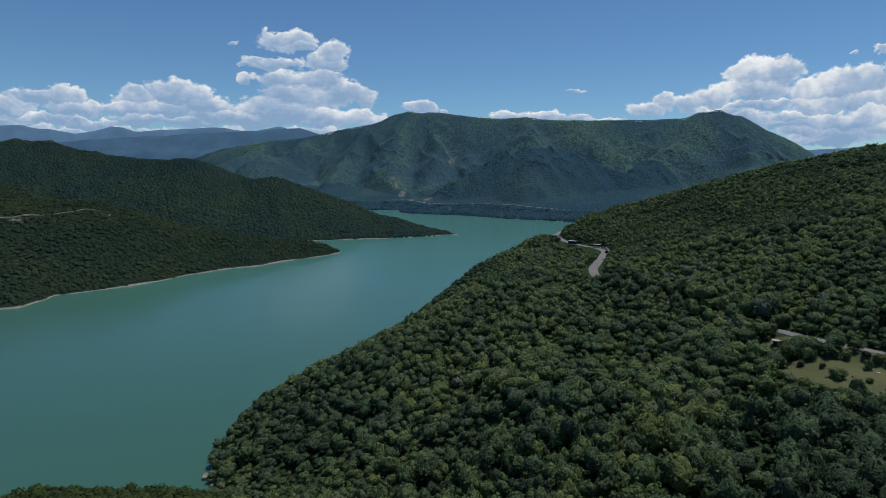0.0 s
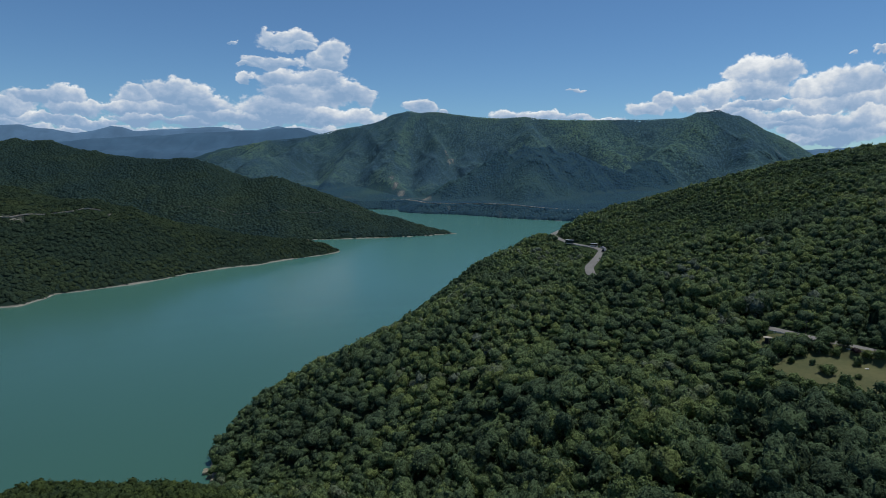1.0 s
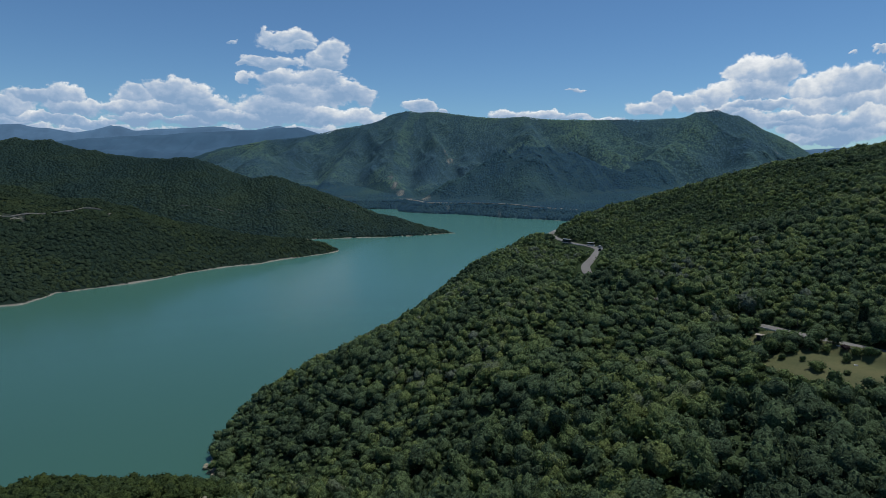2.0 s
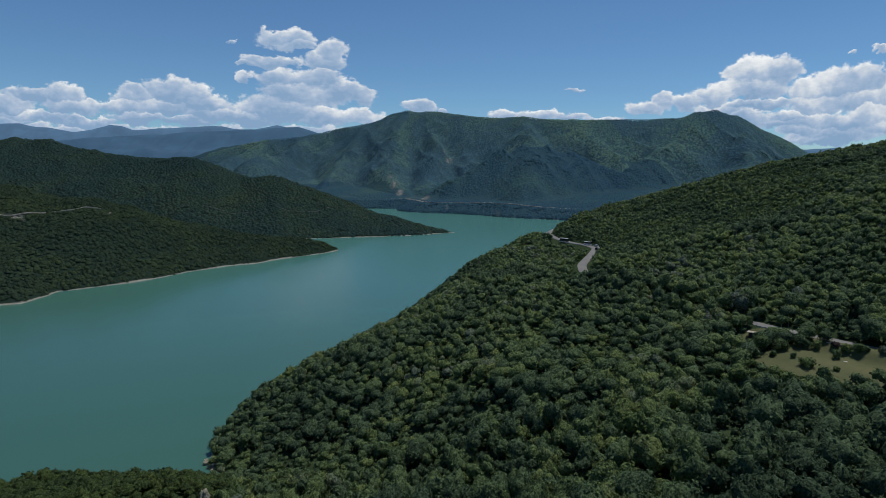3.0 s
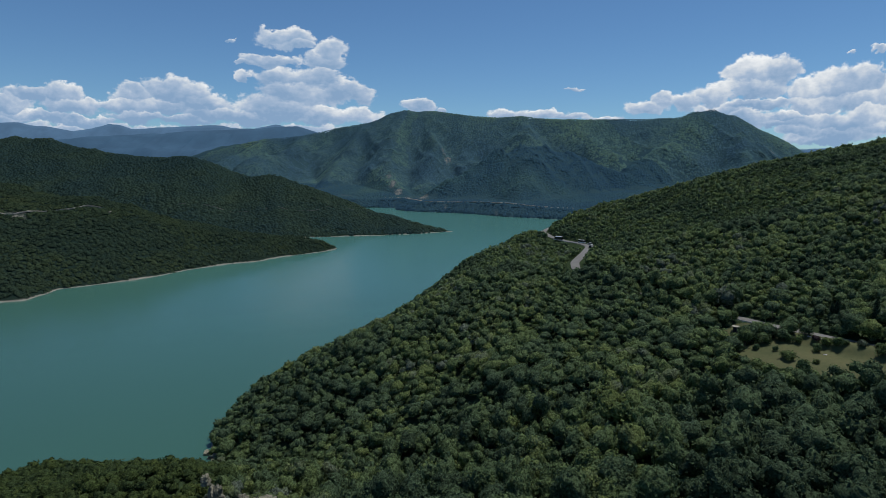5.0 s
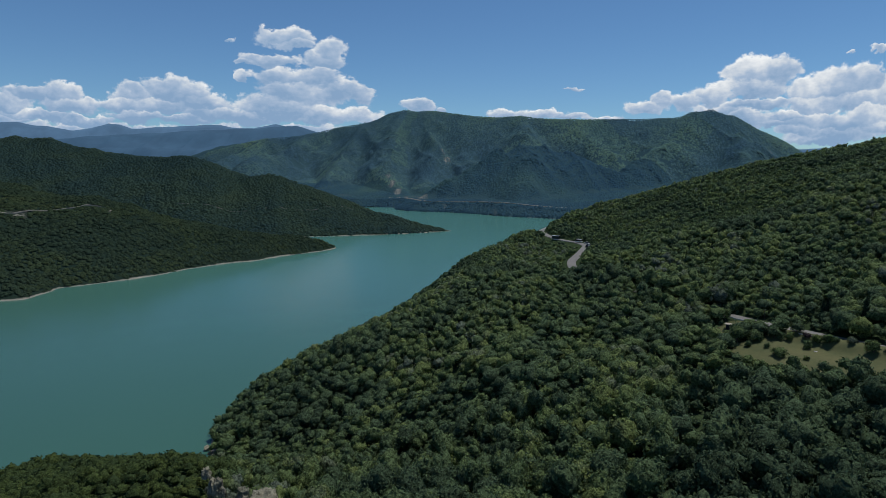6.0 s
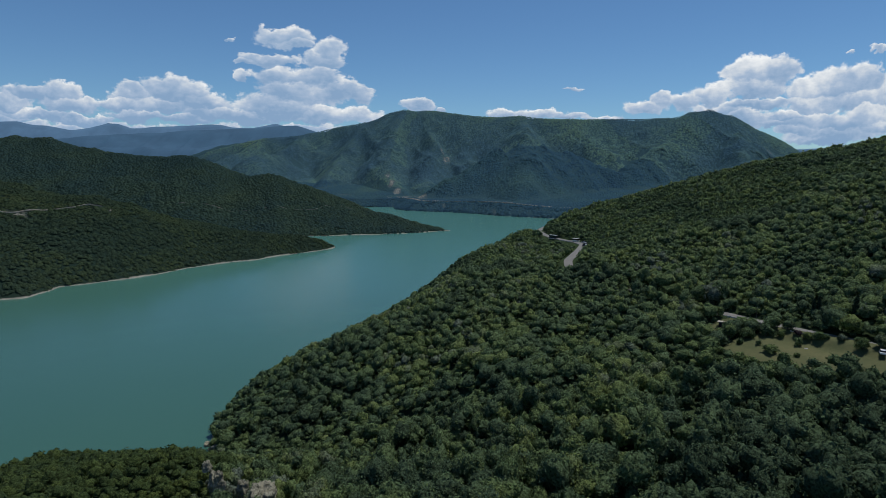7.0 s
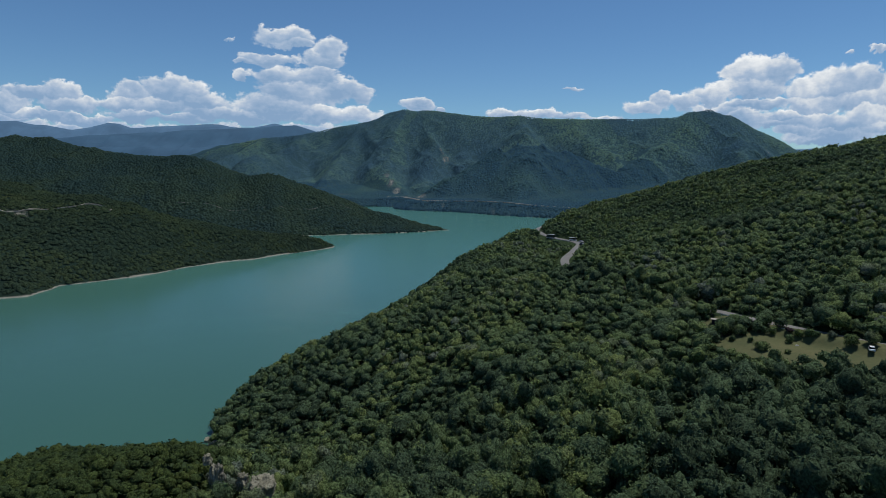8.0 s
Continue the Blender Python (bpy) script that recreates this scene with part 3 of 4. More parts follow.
def ribbon(name, line, width, mat, label, lift=0.3, step=4.0, high=None, smoothing=0, skirt=1.2):
    """A strip of road laid along a line on the plan, with a skirt at each edge."""
    p = np.array([q[:2] for q in line], float)
    s = np.concatenate([[0], np.cumsum(np.hypot(*np.diff(p, axis=0).T))])
    t = np.arange(0, s[-1], step)
    k = np.stack([np.interp(t, s, p[:, 0]), np.interp(t, s, p[:, 1])], -1)
    for _ in range(3):
        k[1:-1] = (k[:-2] + 2 * k[1:-1] + k[2:]) / 4
    d = np.gradient(k, axis=0)
    d /= np.linalg.norm(d, axis=1)[:, None]
    side = np.stack([d[:, 1], -d[:, 0]], -1)
    mid = land(k[:, 0], k[:, 1]) if high is None else np.interp(t, s, [q[2] for q in line])
    for _ in range(smoothing):
        mid[1:-1] = (mid[:-2] + 2 * mid[1:-1] + mid[2:]) / 4
    rows = []
    for off, drop in ((-0.5, -skirt), (-0.5, 0), (-0.25, 0.04), (0, 0.06), (0.25, 0.04), (0.5, 0), (0.5, -skirt)):
        rows.append(np.concatenate([k + side * width * off, (mid + lift + drop)[:, None]], 1))
    v = np.stack(rows, 1)
    me = mesh_from(name, v.reshape(-1, 3), grid_faces(len(k), 7), mat, smooth=False)
    return tagged(new(name, me), label, "road", kind="structure")


ribbon("road", ROAD_LINE, 5.0, ASPHALT, "pale grey asphalt road winding through the forest", 0.25, 3.0, high=True)
ribbon("road_west", ROAD_WEST, 2.6, EARTH, "pale track cut across the wooded hill", 1.2)
ribbon("road_point", ROAD_POINT, 1.8, ASPHALT, "narrow road on the wooded point", 0.4)
ribbon("road_far", ROAD_FAR, 3.8, EARTH, "pale road on a stony embankment along the far shore", 1.2, 8.0, True, 0, 3.0)


# ---- trees ----
RNG = np.random.RandomState(11)


def ball_net(rings, sides, reach):
    """A ball's upper part as a net of triangles, down to an angle from the top."""
    verts, faces = [(0, 0, 1.0)], []
    for k in range(rings):
        q = reach * (k + 1) / rings
        for s in range(sides):
            a = 2 * math.pi * (s + 0.5 * (k % 2)) / sides
            verts.append((math.sin(q) * math.cos(a), math.sin(q) * math.sin(a), math.cos(q)))
    for s in range(sides):
        faces.append((0, 1 + s, 1 + (s + 1) % sides))
    for k in range(rings - 1):
        for s in range(sides):
            a, b = 1 + k * sides + s, 1 + k * sides + (s + 1) % sides
            faces += [(a, a + sides, b + sides), (a, b + sides, b)]
    return np.array(verts), np.array(faces)


def crown_template(seed, clumps, size, lobes=12, core=(4, 8), tall=1.0, low=-0.35, reach=2.05):
    """Triangles of a crown one metre in radius round its own centre: many small leaf clumps over a few lobes."""
    r = np.random.RandomState(seed)
    c = r.normal(0, 1, (lobes, 3))
    c /= np.linalg.norm(c, axis=1)[:, None]
    c *= r.uniform(0.45, 0.80, (lobes, 1))
    c[:, 2] = np.abs(c[:, 2]) * 0.85 - 0.15
    c[0] = (0, 0, 0.10)
    rad = r.uniform(0.24, 0.46, lobes)
    rad[0] = 0.52
    pts, nor = [], []
    while len(pts) < clumps:
        i = r.randint(lobes)
        d = r.normal(0, 1, 3)
        d /= np.linalg.norm(d)
        p = c[i] + d * rad[i] * r.uniform(0.92, 1.14)
        inside = (np.linalg.norm(p - c, axis=1) < rad * 0.86).any()
        if inside or p[2] < low - 0.3 * r.rand():
            continue
        pts.append(p)
        nor.append(d)
    p, n = np.array(pts), np.array(nor) + r.normal(0, 0.5, (clumps, 3)) + (0, 0, 0.1)
    n /= np.linalg.norm(n, axis=1)[:, None]
    a = np.cross(n, r.normal(0, 1, (clumps, 3)))
    a /= np.linalg.norm(a, axis=1)[:, None]
    b = np.cross(n, a)
    s = size * r.uniform(0.6, 1.35, (clumps, 1))
    t = s * r.uniform(0.6, 1.0, (clumps, 1))
    quad = np.stack([p - a * s, p + b * t + n * s * 0.18, p + a * s, p - b * t + n * s * 0.14], 1).reshape(-1, 3)
    i = np.arange(clumps)[:, None] * 4
    tris = np.concatenate([i + (0, 2, 1), i + (0, 3, 2)])
    tint = np.tile(r.uniform(-0.09, 0.09, clumps), 2)
    if core:
        rings, sides = core
        cv, cf = ball_net(rings, sides, reach)
        along = cv @ c.T
        gap = (rad[None] * 0.96) ** 2 - ((c ** 2).sum(1)[None] - along ** 2)
        out = np.max(np.where(gap > 0, along + np.sqrt(np.maximum(gap, 0)), 0), axis=1)
        cv = cv * np.clip(out, 0.35, 1.1)[:, None] * r.uniform(0.80, 1.02, (len(cv), 1))
        tris = np.concatenate([tris, cf + len(quad)])
        quad = np.concatenate([quad, cv])
        tint = np.concatenate([tint, np.zeros(len(cf))])
    quad[:, 2] *= tall
    return quad, tris, tint


def scatter(x0, x1, y0, y1, step, wedge=38.0):
    """Uneven tree places inside a stretch of the plan."""
    gx, gy = np.meshgrid(np.arange(x0, x1, step), np.arange(y0, y1, step))
    gx = gx + (np.arange(gx.shape[0]) % 2)[:, None] * step * 0.5
    x = (gx + RNG.uniform(-0.5, 0.5, gx.shape) * step).ravel()
    y = (gy + RNG.uniform(-0.5, 0.5, gy.shape) * step).ravel()
    keep = np.abs(x - 4) < (y + 40) * math.tan(radians(wedge)) + 10
    return x[keep], y[keep]


def join_trees(name, mat, variants, x, y, z, radius, label, tall=1.0, hug=0.0, category="forest"):
    """Many crowns as one mesh."""
    vs, fs, ts, base = [], [], [], 0
    pick = RNG.randint(len(variants), size=len(x))
    sx = hug * (land(x + 8, y) - land(x - 8, y)) / 16 if hug else 0 * x
    sy = hug * (land(x, y + 8) - land(x, y - 8)) / 16 if hug else 0 * x
    sx, sy = np.clip(sx, -0.9, 0.9), np.clip(sy, -0.9, 0.9)
    for k, (v, f, t) in enumerate(variants):
        m = np.where(pick == k)[0]
        if not len(m):
            continue
        ang = RNG.uniform(0, 2 * math.pi, len(m))
        rr = radius[m]
        cs, sn = np.cos(ang)[:, None], np.sin(ang)[:, None]
        up = rr * RNG.uniform(0.85, 1.3, len(m)) * tall
        px = (v[None, :, 0] * cs - v[None, :, 1] * sn) * rr[:, None] + x[m][:, None]
        py = (v[None, :, 0] * sn + v[None, :, 1] * cs) * rr[:, None] + y[m][:, None]
        pz = v[None, :, 2] * up[:, None] + z[m][:, None] + (px - x[m][:, None]) * sx[m][:, None] + (py - y[m][:, None]) * sy[m][:, None]
        vs.append(np.stack([px, py, pz], -1).reshape(-1, 3))
        fs.append((f[None] + (np.arange(len(m)) * len(v))[:, None, None]).reshape(-1, 3) + base)
        ts.append((t[None] + RNG.rand(len(m))[:, None]).ravel())
        base += len(m) * len(v)
    me = mesh_from(name, np.concatenate(vs), np.concatenate(fs), mat, np.concatenate(ts), smooth=True)
    return tagged(new(name, me), label, category, kind="stuff")


MEADOW = [(109, 189), (113, 196), (121, 200), (129, 199), (136, 197.5), (142, 192), (148, 187), (155, 180.5), (166, 170), (180, 155), (178, 142), (155, 158), (142, 164), (133, 169), (124, 172), (115, 181)]
CLEARING = [(108, 202), (114, 211), (119, 213), (124, 210), (124, 205), (117, 200), (112, 198)]


def wooded(x, y, z):
    d, _ = beside(x, y, ROAD_LINE)
    below = (((d < 6.0) & (z < 56) & (y > 285) & (y < 350) & (x < 92)) | ((d < 10) & (z < 57.5) & (y > 385) & (y < 440) & (x < 102)))
    verge = (d < 6.5) & (y < 225) & (x * 0.75 + y * 0.66 < 232)
    hidden = (y > 224) & (y < 298)
    return (z > 0.25) & (d > np.where(hidden, 3.9, 4.0)) & ~below & ~verge & ~in_polygon(x, y, MEADOW) & ~in_polygon(x + 0.7, y + 1.6, MEADOW) & ~in_polygon(x, y, CLEARING) & ~bare_at(x, y)


def dome_template(seed, rings=1, sides=6, leaves=0, size=0.4, reach=1.4):
    """A small canopy dome, one metre in radius, for woods seen from far off."""
    r = np.random.RandomState(seed)
    verts, faces = [(0, 0, 0.85)], []
    for k in range(rings):
        q = (k + 1) / rings
        for s in range(sides):
            a = 2 * math.pi * (s + 0.5 * k) / sides
            d = math.sin(q * reach) * r.uniform(0.85, 1.15)
            verts.append((d * math.cos(a), d * math.sin(a), 0.85 * math.cos(q * reach) + r.uniform(-0.12, 0.12)))
    for s in range(sides):
        faces.append((0, 1 + s, 1 + (s + 1) % sides))
    for k in range(rings - 1):
        for s in range(sides):
            a, b = 1 + k * sides + s, 1 + k * sides + (s + 1) % sides
            faces += [(a, a + sides, b + sides), (a, b + sides, b)]
    v, f, t = np.array(verts), np.array(faces), np.zeros(len(faces))
    if leaves:
        lv, lf, lt = crown_template(seed, leaves, size, core=None, low=0.0)
        f, t = np.concatenate([f, lf + len(v)]), np.concatenate([t, lt])
        v = np.concatenate([v * 0.9, lv])
    return v, f, t


NEAR_KINDS = [crown_template(s, 96, 0.106, core=(5, 10), low=-0.35) for s in range(9)]
BELT_KINDS = [crown_template(50 + s, 62, 0.112, core=(4, 9), low=-0.35) for s in range(9)]
MID_KINDS = [crown_template(20 + s, 26, 0.15, core=(4, 7), low=-0.3) for s in range(9)]
HILL_KINDS = [crown_template(30 + s, 10, 0.22, core=(3, 6), low=-0.2) for s in range(9)]
WEST_KINDS = [crown_template(40 + s, 8, 0.18, core=(3, 6), low=0.0, reach=1.5) for s in range(9)]
POINT_KINDS = [dome_template(60 + s, 2, 6) for s in range(6)]
TINY_KINDS = [dome_template(80 + s, 1, 6, reach=1.7) for s in range(6)]


def tree_places(box, step, sizes, ok, facing=False):
    """Where trees stand: x, y, height of the ground, radius of the crown."""
    x, y = scatter(*box, step)
    z = land(x, y)
    keep = ok(x, y, z)
    if facing:
        keep &= land(x, y + 14) - z > -3.5
    x, y, z = x[keep], y[keep], z[keep]
    r = sizes[0] + (sizes[1] - sizes[0]) * RNG.rand(len(x)) ** 1.4
    if y.min() < 430:
        r = r * (1.0 + 0.13 * np.clip((x + 40) / 150, 0, 1) * np.clip((210 - y) / 60, 0, 1)) * (0.72 + 0.6 * fractal(x, y, 30, 2))
        r = r * np.where(y < 172, np.clip(0.70 + 0.30 * (x + 70) / 60, 0.70, 1), np.where(z < 9, 0.84, 1.0))
        d = beside(x, y, ROAD_LINE)[0]
        r = r * np.where((d < 9) & (y > 226) & (y < 298), 1.35, 1.0)
    return x, y, z, r


def plant(name, mat, kinds, places, label, lift=(0.7, 1.5), tall=1.0, hug=0.0, swell=0.0):
    x, y, z, r = places
    z = z + swell * (fractal(x, y, 13, 2) - 0.5)
    return join_trees(name, mat, kinds, x, y, z + r * RNG.uniform(*lift, len(x)), r, label, tall, hug)


nx, ny, nz, nr = (np.concatenate(q) for q in zip(tree_places((-190, 330, 95, 178), 3.2, (1.5, 4.3), wooded), tree_places((-110, 330, 178, 232), 2.85, (1.3, 4.1), wooded), tree_places((-110, 330, 232, 335), 2.65, (1.1, 3.5), wooded)))
# low young trees leave shady gaps between the groups of tall ones
nr = nr * np.where((ny < 200) & (nx > -20), 0.55 + 0.55 * np.clip((fractal(nx, ny, 10, 2) - 0.34) / 0.08, 0, 1), 1.0)
nr = nr * np.where(in_polygon(nx * 1.1, ny * 1.1, MEADOW) | in_polygon(nx * 1.05, ny * 1.05, MEADOW), 0.76, 1.0)
nr = nr * np.where(np.hypot((nx + 39) / 9, (ny - 117) / 8) < 1, 0.5, 1.0)
near_order = np.argsort(np.hypot(nx - 10, ny - 60) + np.where((ny < 104) | (nx < -55), 500, 0))
rest = near_order[300:]
spur = nx < -55 - 0.6 * np.maximum(ny - 150, 0)
close, middle = rest[(ny[rest] < 178) & ~spur[rest]], rest[(ny[rest] >= 178) & ~(spur[rest] & (ny[rest] < 198))]
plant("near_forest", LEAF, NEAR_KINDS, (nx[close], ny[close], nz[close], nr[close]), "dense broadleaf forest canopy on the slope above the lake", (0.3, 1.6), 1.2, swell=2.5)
plant("spur_bushes", LEAF_BUSH, MID_KINDS, tree_places((-175, -22, 92, 200), 2.4, (2.0, 4.0), lambda x, y, z: wooded(x, y, z) & (x < -54 - 0.6 * np.maximum(y - 150, 0))), "low dense bushes on the rocky spur above the lake", (0.6, 1.05), 0.95)
for name, kinds, m, label in (("meadow_forest", BELT_KINDS, middle[ny[middle] < 226], "dense broadleaf forest round the dry meadow"), ("slope_forest", MID_KINDS, middle[ny[middle] >= 226], "dense broadleaf forest falling to the lake below the road")):
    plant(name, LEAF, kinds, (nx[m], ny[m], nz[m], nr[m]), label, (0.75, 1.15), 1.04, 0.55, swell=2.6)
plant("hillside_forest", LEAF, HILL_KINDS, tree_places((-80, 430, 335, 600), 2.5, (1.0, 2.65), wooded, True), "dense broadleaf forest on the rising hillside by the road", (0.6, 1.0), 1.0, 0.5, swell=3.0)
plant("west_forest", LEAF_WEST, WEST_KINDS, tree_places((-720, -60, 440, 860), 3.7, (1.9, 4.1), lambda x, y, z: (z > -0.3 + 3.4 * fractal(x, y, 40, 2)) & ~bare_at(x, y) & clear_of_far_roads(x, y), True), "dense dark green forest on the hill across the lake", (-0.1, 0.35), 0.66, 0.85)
plant("point_forest", LEAF_POINT, POINT_KINDS, tree_places((-1150, 60, 860, 1420), 4.9, (2.6, 4.4), lambda x, y, z: (z > 0.6 + 1.6 * fractal(x, y, 45, 2)) & clear_of_far_roads(x, y), True), "dense dark green forest on the wooded point, haze tint in its colour", (-0.15, 0.2), 0.62, 0.85)


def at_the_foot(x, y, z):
    """The darker wood of the mountain's foot, cloud shade painted into it: the round hill above the road and the banks
    by the lake.
    """
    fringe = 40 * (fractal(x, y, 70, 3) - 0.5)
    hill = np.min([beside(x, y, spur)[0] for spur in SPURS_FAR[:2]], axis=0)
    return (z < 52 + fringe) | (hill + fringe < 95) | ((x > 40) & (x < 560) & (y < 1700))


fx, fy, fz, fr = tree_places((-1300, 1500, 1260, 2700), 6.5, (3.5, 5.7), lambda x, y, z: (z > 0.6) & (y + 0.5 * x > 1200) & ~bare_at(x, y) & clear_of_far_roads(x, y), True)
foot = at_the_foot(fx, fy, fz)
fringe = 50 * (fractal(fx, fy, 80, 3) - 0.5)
# the spurs' sunward flanks take the lighter leaves, painted as lit
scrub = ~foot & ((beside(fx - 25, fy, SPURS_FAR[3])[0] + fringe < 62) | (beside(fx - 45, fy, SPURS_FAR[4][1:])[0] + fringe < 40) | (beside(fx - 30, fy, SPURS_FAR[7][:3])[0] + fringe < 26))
for name, mat, m, label in (("mountain_forest", LEAF_HAZED, ~foot & ~scrub, "forest covering the far mountains, haze blue in its colour"), ("foothill_forest", LEAF_FOOT, foot, "dark forest on the mountain's foot above the lake, cloud shade and haze painted in"),
                            ("mountain_scrub", LEAF_LIT_SCRUB, scrub, "green scrub on the mountain's flanks, sunlight painted in as lighter leaves")):
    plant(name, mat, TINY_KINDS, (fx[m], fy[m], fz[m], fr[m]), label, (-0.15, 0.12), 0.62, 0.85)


# ---- single trees ----
def part(name, me, parent, label=""):
    ob = new(name, me)
    ob.parent = parent
    return tagged(ob, label) if label else ob


def tube(points, radii, sides=7):
    """Corners and quads of a tapered limb along a line."""
    pts = np.array(points, float)
    v = []
    for k, (p, r) in enumerate(zip(pts, radii)):
        d = pts[min(k + 1, len(pts) - 1)] - pts[max(k - 1, 0)]
        d = d / np.linalg.norm(d)
        a = np.cross(d, (0.3, 1.0, 0.1))
        a /= np.linalg.norm(a)
        b = np.cross(d, a)
        for s in range(sides):
            turn = 2 * math.pi * s / sides
            v.append(p + r * (math.cos(turn) * a + math.sin(turn) * b))
    return np.array(v), grid_faces(len(pts), sides, True)


def trunk_mesh(seed, height):
    """Trunk with four limbs, for a tree whose crown is centred at that height."""
    r = np.random.RandomState(seed)
    bits = [tube([(0, 0, -1.2), (0.05, 0, 0.2 * height), (r.uniform(-.2, .2), r.uniform(-.2, .2), 0.65 * height), (r.uniform(-.3, .3), r.uniform(-.3, .3), 1.1 * height)], (0.26, 0.19, 0.14, 0.06))]
    for k in range(4):
        a = k * 1.6 + r.uniform(0, 1)
        z0 = height * r.uniform(0.35, 0.6)
        bits.append(tube([(0, 0, z0), (0.7 * math.cos(a), 0.7 * math.sin(a), z0 + 0.7), (1.6 * math.cos(a), 1.6 * math.sin(a), z0 + 1.7)], (0.11, 0.08, 0.03), 5))
    base, vs, fs = 0, [], []
    for v, f in bits:
        vs.append(v)
        fs.append(f + base)
        base += len(v)
    return mesh_from("trunk", np.concatenate(vs), np.concatenate(fs), BARK, smooth=True)


def crown_mesh(template, radius, height, up, mat):
    v, f, t = template
    return mesh_from("crown", v * (radius, radius, radius * up) + (0, 0, height), f, mat, t, smooth=True)


def make_tree(seed, radius, height, up, template, label, group, mat=LEAF, category="tree", name="tree"):
    thing = tagged(new(name), label, category, group)
    part("trunk", trunk_mesh(seed, height), thing, "grey-brown bark")
    part("crown", crown_mesh(template, radius, height, up, mat), thing, "dense leaves")
    return thing


THING_KINDS = [crown_template(100 + s, 360, 0.072, core=(7, 12), low=-0.4) for s in range(8)]
patterns = [make_tree(s, 3.0, 3.6 + 0.35 * (s % 4), 0.95 + 0.06 * (s % 5), THING_KINDS[s], "broadleaf tree with a dense green crown on the wooded slope", "trees of the near slope") for s in range(8)]
for k, i in enumerate(near_order[:300]):
    m = pose(nx[i], ny[i], nz[i] - 0.1, 0, 0, RNG.uniform(0, 360))
    size = nr[i] / 3.0
    ob = patterns[k] if k < 8 else copy_thing(patterns[k % 8], m)
    ob.matrix_basis = m @ Matrix.Diagonal((size, size, size * RNG.uniform(0.75, 1.4), 1))


def ground_at(x, y):
    return float(land(np.array([x]), np.array([y]))[0])


# trees standing free on the meadow: place, crown radius, height of the crown's centre
MEADOW_TREES = [(115.9, 198.7, 3.6, 3.3), (119, 201, 3.4, 3.2), (121.5, 197.2, 2.8, 2.4), (124.8, 199.4, 3.5, 3.0), (128, 196, 3.0, 2.5), (131.5, 198.2, 3.4, 2.8), (132.5, 193.8, 1.9, 1.7), (136, 195.6, 2.3, 2.2), (117.5, 203.5, 2.2, 2.4),
                (117.5, 193.6, 1.3, 1.3), (122.4, 189.8, 1.0, 1.2), (123, 183.5, 2.5, 1.9), (135, 186.9, 1.7, 1.7), (138.8, 188.4, 1.7, 1.7), (142, 186, 2.1, 1.9),
                (130, 178.9, 1.2, 1.0), (150.6, 176, 2.3, 2.3), (156, 174.8, 2.6, 2.5), (147.9, 182.6, 1.9, 1.4), (144.2, 185.8, 1.3, 1.0), (152, 180.5, 1.5, 1.1), (113, 200, 2.3, 2.4), (112, 195, 2.0, 2.0)]
LONE_KINDS = [crown_template(120 + s, 420, 0.072, core=(6, 10), low=-0.62) for s in range(4)]
lone = [make_tree(30 + s, 2.5, 1.9, 1.2, LONE_KINDS[s], "round free-standing tree on the dry meadow", "trees on the meadow") for s in range(4)]
for k, (x, y, r, h) in enumerate(MEADOW_TREES):
    m = pose(x, y, ground_at(x, y) - 0.05, 0, 0, 77.0 * k)
    ob = lone[k] if k < 4 else copy_thing(lone[k % 4], m)
    ob.matrix_basis = m @ Matrix.Diagonal((1.12 * r / 2.5, 1.12 * r / 2.5, 1.1 * h / 2.3, 1))

# trees closing in on the road's lower edge
ROADSIDE = [(118.6, 214.4, 2.2), (116.0, 217.6, 2.5), (113.6, 220.2, 2.3), (111.6, 223.0, 2.7), (109.2, 225.6, 2.4), (106.8, 228.4, 2.6), (104.6, 231.4, 2.3), (102.6, 234.4, 2.7), (100.4, 238.4, 2.5), (98.2, 243.0, 2.6), (95.6, 248.5, 2.4), (93.4, 254.0, 2.7), (90.6, 260.0, 2.5)]
verge_trees = [make_tree(50 + s, 2.5, 2.6, 1.2, THING_KINDS[s], "leafy tree crowding the lower edge of the road", "trees along the road") for s in range(3)]
for k, (x, y, r) in enumerate(ROADSIDE):
    m = pose(x, y, ground_at(x, y) - 0.1, 0, 0, 61.0 * k)
    ob = verge_trees[k] if k < 3 else copy_thing(verge_trees[k % 3], m)
    ob.matrix_basis = m @ Matrix.Diagonal((r / 2.5, r / 2.5, r / 2.2, 1))

plum = make_tree(41, 2.3, 1.7, 0.75, THING_KINDS[1], "low dark purple-leaved shrub at the road verge", "", LEAF_PLUM, "shrub", "shrub")
plum.matrix_basis = pose(137.2, 191.2, ground_at(137.2, 191.2)) @ Matrix.Diagonal((0.85, 0.85, 0.8, 1))


